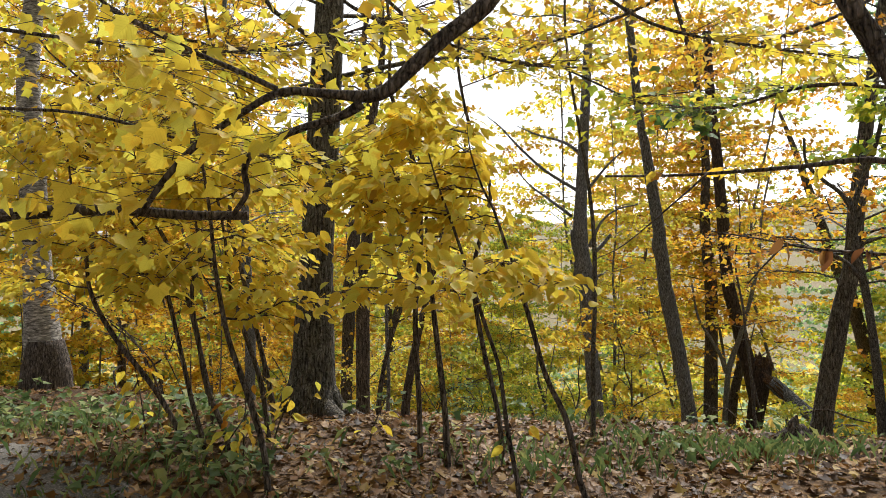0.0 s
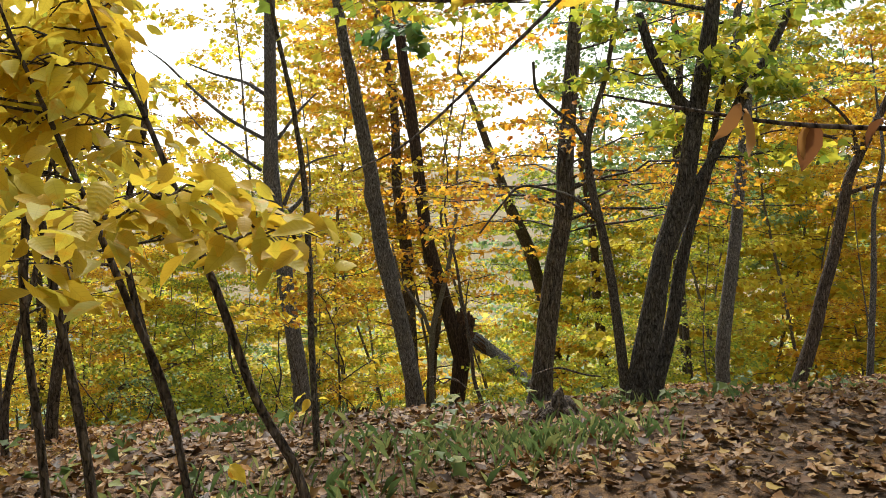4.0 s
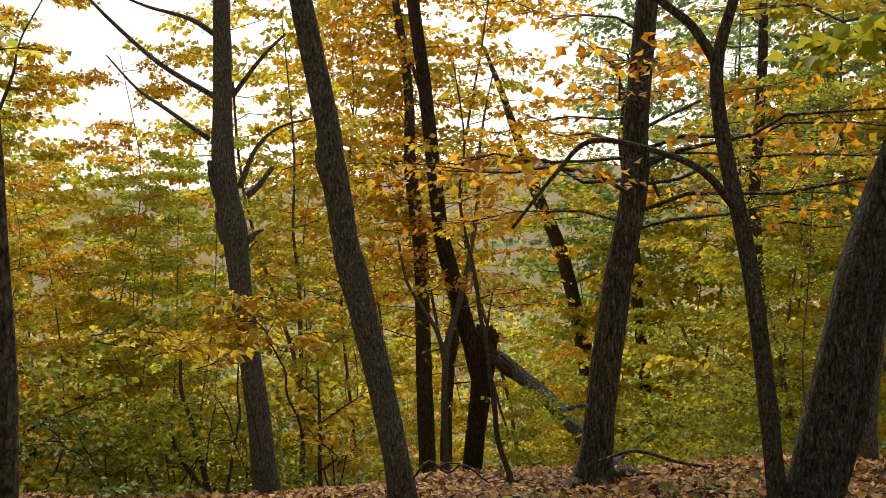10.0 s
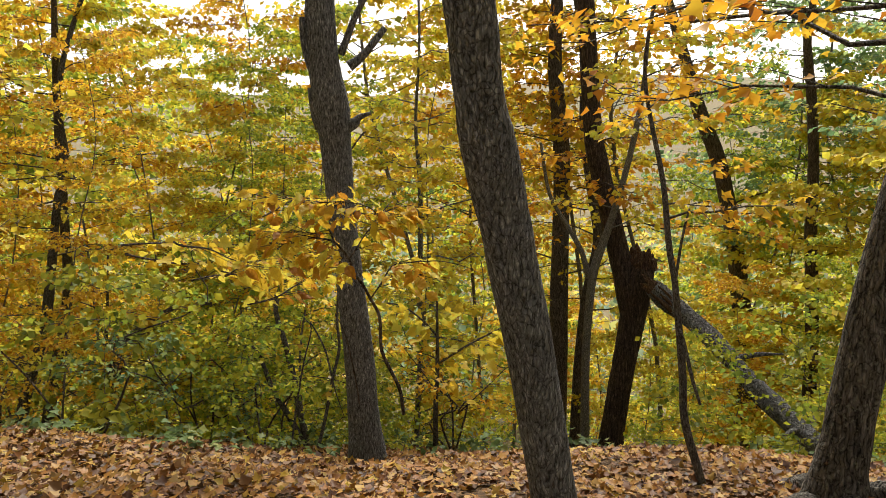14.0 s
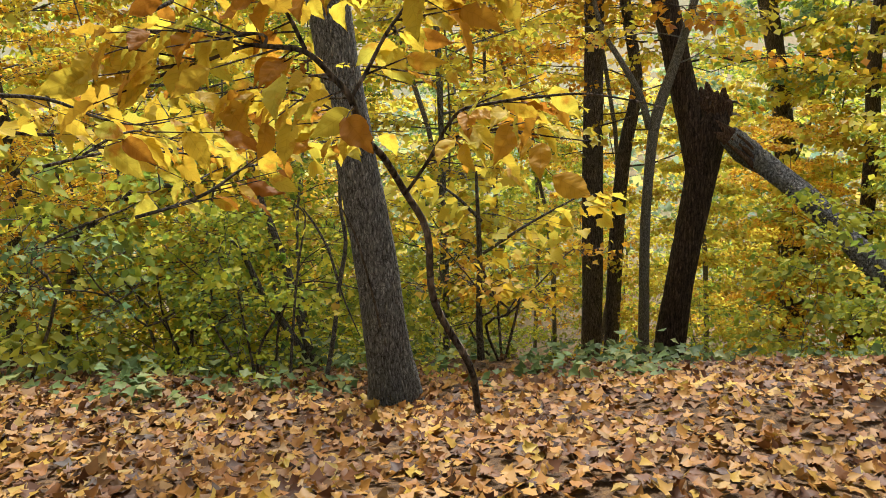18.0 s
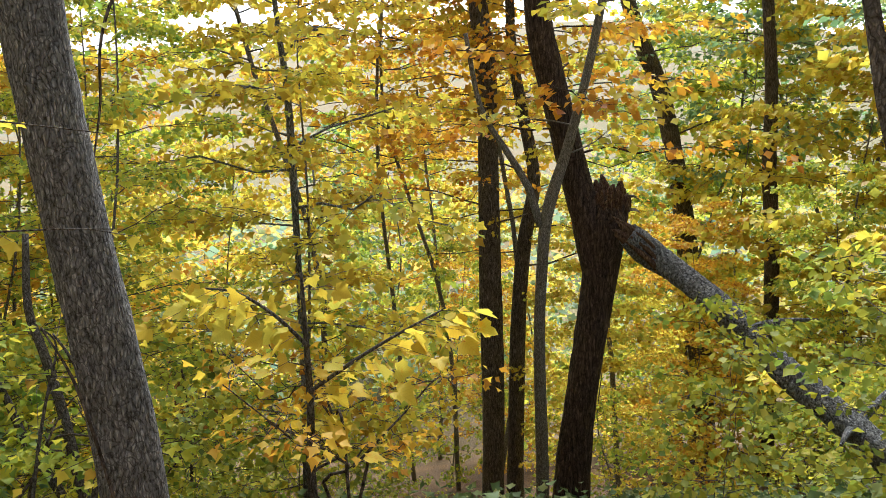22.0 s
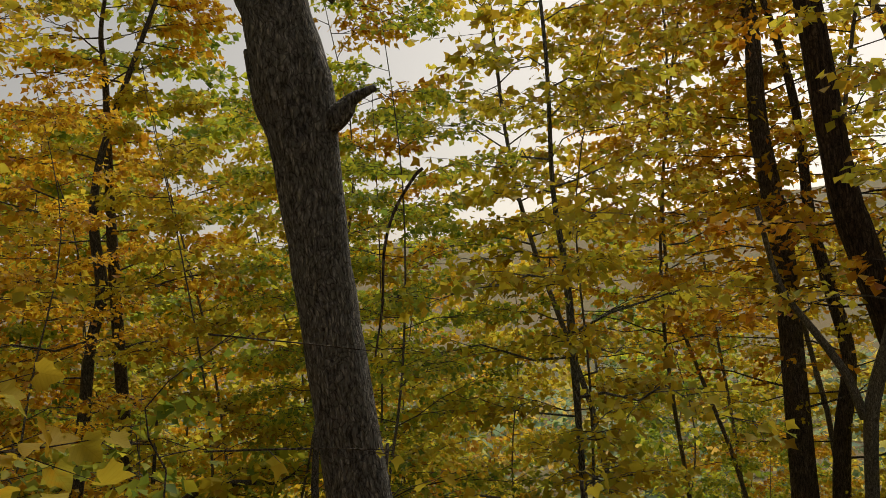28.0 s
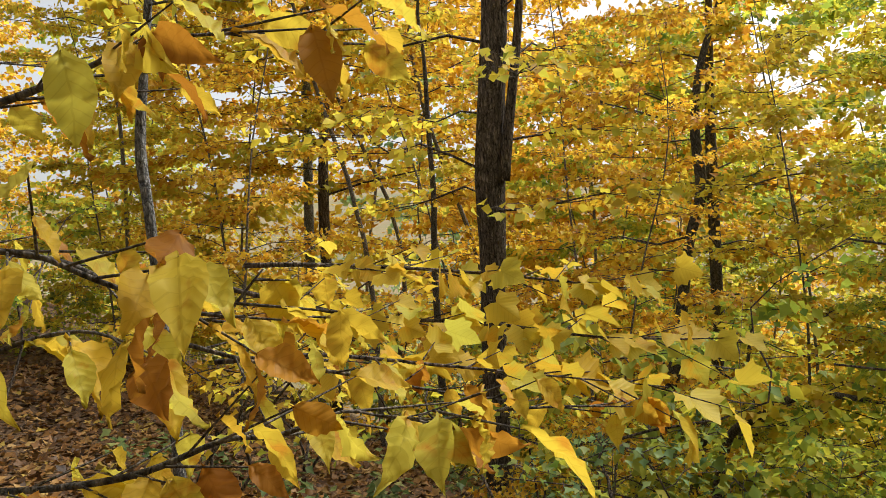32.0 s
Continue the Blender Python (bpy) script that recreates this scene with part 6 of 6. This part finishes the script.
for k, line in enumerate(([(-2.09, 3.4, 2.45, 0.0094), (-1.57, 3.4, 2.38, 0.0077), (-1.07, 3.4, 2.32, 0.0066), (-0.53, 3.4, 2.37, 0.0050), (0.04, 3.4, 2.56, 0.0033)], [(-2.23, 3.8, 2.16, 0.0088), (-1.68, 3.8, 2.13, 0.0072), (-1.15, 3.8, 1.99, 0.0060), (-0.49, 3.8, 1.87, 0.0039)], [(0.69, 4.6, 3.1, 0.0121), (1.17, 4.6, 2.78, 0.0099), (1.75, 4.6, 2.65, 0.0072), (2.51, 4.6, 2.56, 0.0044)], [(3.1, 5.2, 2.51, 0.0138), (2.41, 5.2, 2.55, 0.0110), (1.8, 5.2, 2.4, 0.0077), (1.22, 5.2, 2.44, 0.0050)], [(-0.55, 5.5, 3.34, 0.0149), (-0.09, 5.5, 2.95, 0.0116), (0.45, 5.5, 2.76, 0.0083), (0.98, 5.5, 2.72, 0.0055)], [(-2.74, 5.6, 3.57, 0.0171), (-2.32, 5.6, 3.18, 0.0127), (-1.77, 5.6, 2.94, 0.0099), (-1.11, 5.6, 2.84, 0.0055)], [(-1.21, 6.6, 3.89, 0.0204), (-0.75, 6.6, 3.47, 0.0154), (-0.2, 6.6, 3.24, 0.0116), (0.44, 6.6, 3.2, 0.0060)], [(2.43, 6.4, 3.86, 0.0198), (1.77, 6.4, 3.5, 0.0149), (1.19, 6.4, 3.24, 0.0110), (0.65, 6.4, 3.06, 0.0060)], [(3.58, 6, 3.59, 0.0182), (2.99, 6, 3.25, 0.0138), (2.41, 6, 3.04, 0.0105), (1.86, 6, 2.96, 0.0055)])):
    spray("maple_branch", "thin overhead branch with small yellow leaves", [line], GOLD if k > 4 else YELLOW if k != 3 else LIME, 0.075, 0.012, LOBED, 120 + k, 0.25, side=0.5)

spray("bare_twig", "thin bare twig hanging off the long branch", [[(0.978, 3.007, 1.774, 0.004), (0.868, 3.023, 1.674, 0.0035), (0.692, 3.099, 1.513, 0.0025), (0.576, 3.115, 1.454, 0.0015)]], YELLOW, 0.06, 0.12, PLAIN_OVAL, 181, side=0.1)
spray("bare_twig", "thin level twig with a few shrivelled brown leaves", [[(1.684, 2.608, 1.459, 0.006), (1.46, 2.689, 1.48, 0.005), (1.261, 2.767, 1.499, 0.004), (1.106, 2.839, 1.533, 0.003), (0.945, 2.861, 1.56, 0.002)]], RUST, 0.07, 0.12, PLAIN_OVAL, 182, 1.2, side=0.05)
spray("dead_shrub", "thin shrub with shrivelled rust-brown leaves", [[(2.4, 14.82, -2.34, 0.012), (2.43, 14.82, -1.97, 0.01), (2.43, 14.82, -1.71, 0.009), (2.42, 14.82, -1.45, 0.007)], [(2.43, 14.82, -2.01, 0.009), (2.52, 14.8, -1.82, 0.007), (2.56, 14.79, -1.62, 0.005)]], RUST, 0.06, 0.05, PLAIN_OVAL, 95, 0.9, side=0.12)
spray("bare_twig", "thin bare grey twig across the leaning maple", [[(1.99, 11.74, 0.38, 0.003), (2.19, 11.69, 0.35, 0.002), (2.31, 11.67, 0.33, 0.002), (2.43, 11.64, 0.31, 0.001)]], YELLOW, 0.05, 0.3, LOBED, 96, side=0.1, bark_mat=BARK_SLIM)
spray("bare_twig", "thin bare grey twig across the leaning maple", [[(1.91, 11.86, 0.05, 0.003), (2.1, 11.82, 0.05, 0.003), (2.28, 11.77, 0.05, 0.002), (2.45, 11.74, 0.04, 0.001)]], YELLOW, 0.05, 0.25, LOBED, 97, side=0.1, bark_mat=BARK_SLIM)
spray("hanging_branch", "dark hanging branch with a few yellow leaves", [[(2.498, 13.375, 0.962, 0.008), (2.453, 13.378, 0.925, 0.008), (2.346, 13.375, 0.771, 0.0075), (2.286, 13.356, 0.586, 0.007), (2.263, 13.322, 0.353, 0.006), (2.213, 13.293, 0.121, 0.004)]], LIME, 0.06, 0.1, LOBED, 98, side=0.25, bare=0.05)
spray("bare_sapling", "thin dark bare sapling leaning by the maple", [[(2.28, 12.08, -1.01, 0.007), (2.26, 12.09, -0.85, 0.006), (2.21, 12.1, -0.56, 0.006), (2.17, 12.11, -0.43, 0.004), (2.12, 12.12, -0.32, 0.003)]], YELLOW, 0.05, 0.3, LOBED, 99, side=0.2)

spray("oak_branch", "branch end with a cluster of dark green oak leaves", [[(2.75, 8.35, 3.0, 0.007), (2.52, 8.15, 2.93, 0.006), (2.32, 8.0, 2.83, 0.004), (2.18, 7.92, 2.72, 0.002)], [(2.45, 8.08, 2.9, 0.004), (2.42, 7.9, 2.78, 0.003), (2.4, 7.8, 2.64, 0.002)]], OAK_GREEN, 0.12, 0.035, MAPLE, 101, 0.5, side=0.16)


def fallen_stick(line, seed):
    base = np.array([*line[0][:2], float(ground_z(*line[0][:2]))])
    root = new("fallen_stick")
    root.location = base
    tagged(root, "thin dark broken stick lying on the dead leaves", "stick", "broken sticks")
    v, f = tube([(x, y, max(z, float(ground_z(x, y)) + r), r) for x, y, z, r in line], 7, 4, 0.08, np.random.default_rng(seed))
    part("wood", mesh("wood", v - base, f), BARK_DARK, root)


for k, line in enumerate(([(2.7, 8.66, -0.26, 0.006), (2.79, 8.63, -0.16, 0.009), (2.89, 8.6, -0.23, 0.007), (2.98, 8.57, -0.19, 0.007), (3.11, 8.53, -0.3, 0.005)], [(2.78, 8.73, -0.3, 0.005), (2.88, 8.7, -0.22, 0.006), (2.98, 8.67, -0.21, 0.006), (3.12, 8.63, -0.28, 0.004)], [(3.69, 8.3, -0.19, 0.009), (3.89, 8.23, -0.14, 0.01), (4.11, 8.14, -0.21, 0.009), (4.26, 8.08, -0.24, 0.007)])):
    fallen_stick(line, 400 + k)
rng = np.random.default_rng(77)
for k in range(26):
    x, y, a, n = rng.uniform(-2.5, 6), rng.uniform(4.2, 12), rng.uniform(0, 3.14), rng.uniform(0.15, 0.5)
    if from_path(x, y) > 0.5:
        fallen_stick([(x + n * u * math.cos(a) + rng.normal(0, 0.02), y + n * u * math.sin(a) + rng.normal(0, 0.02), -9, 0.009 * (1.2 - 0.6 * u)) for u in (0, 0.35, 0.7, 1)], 420 + k)
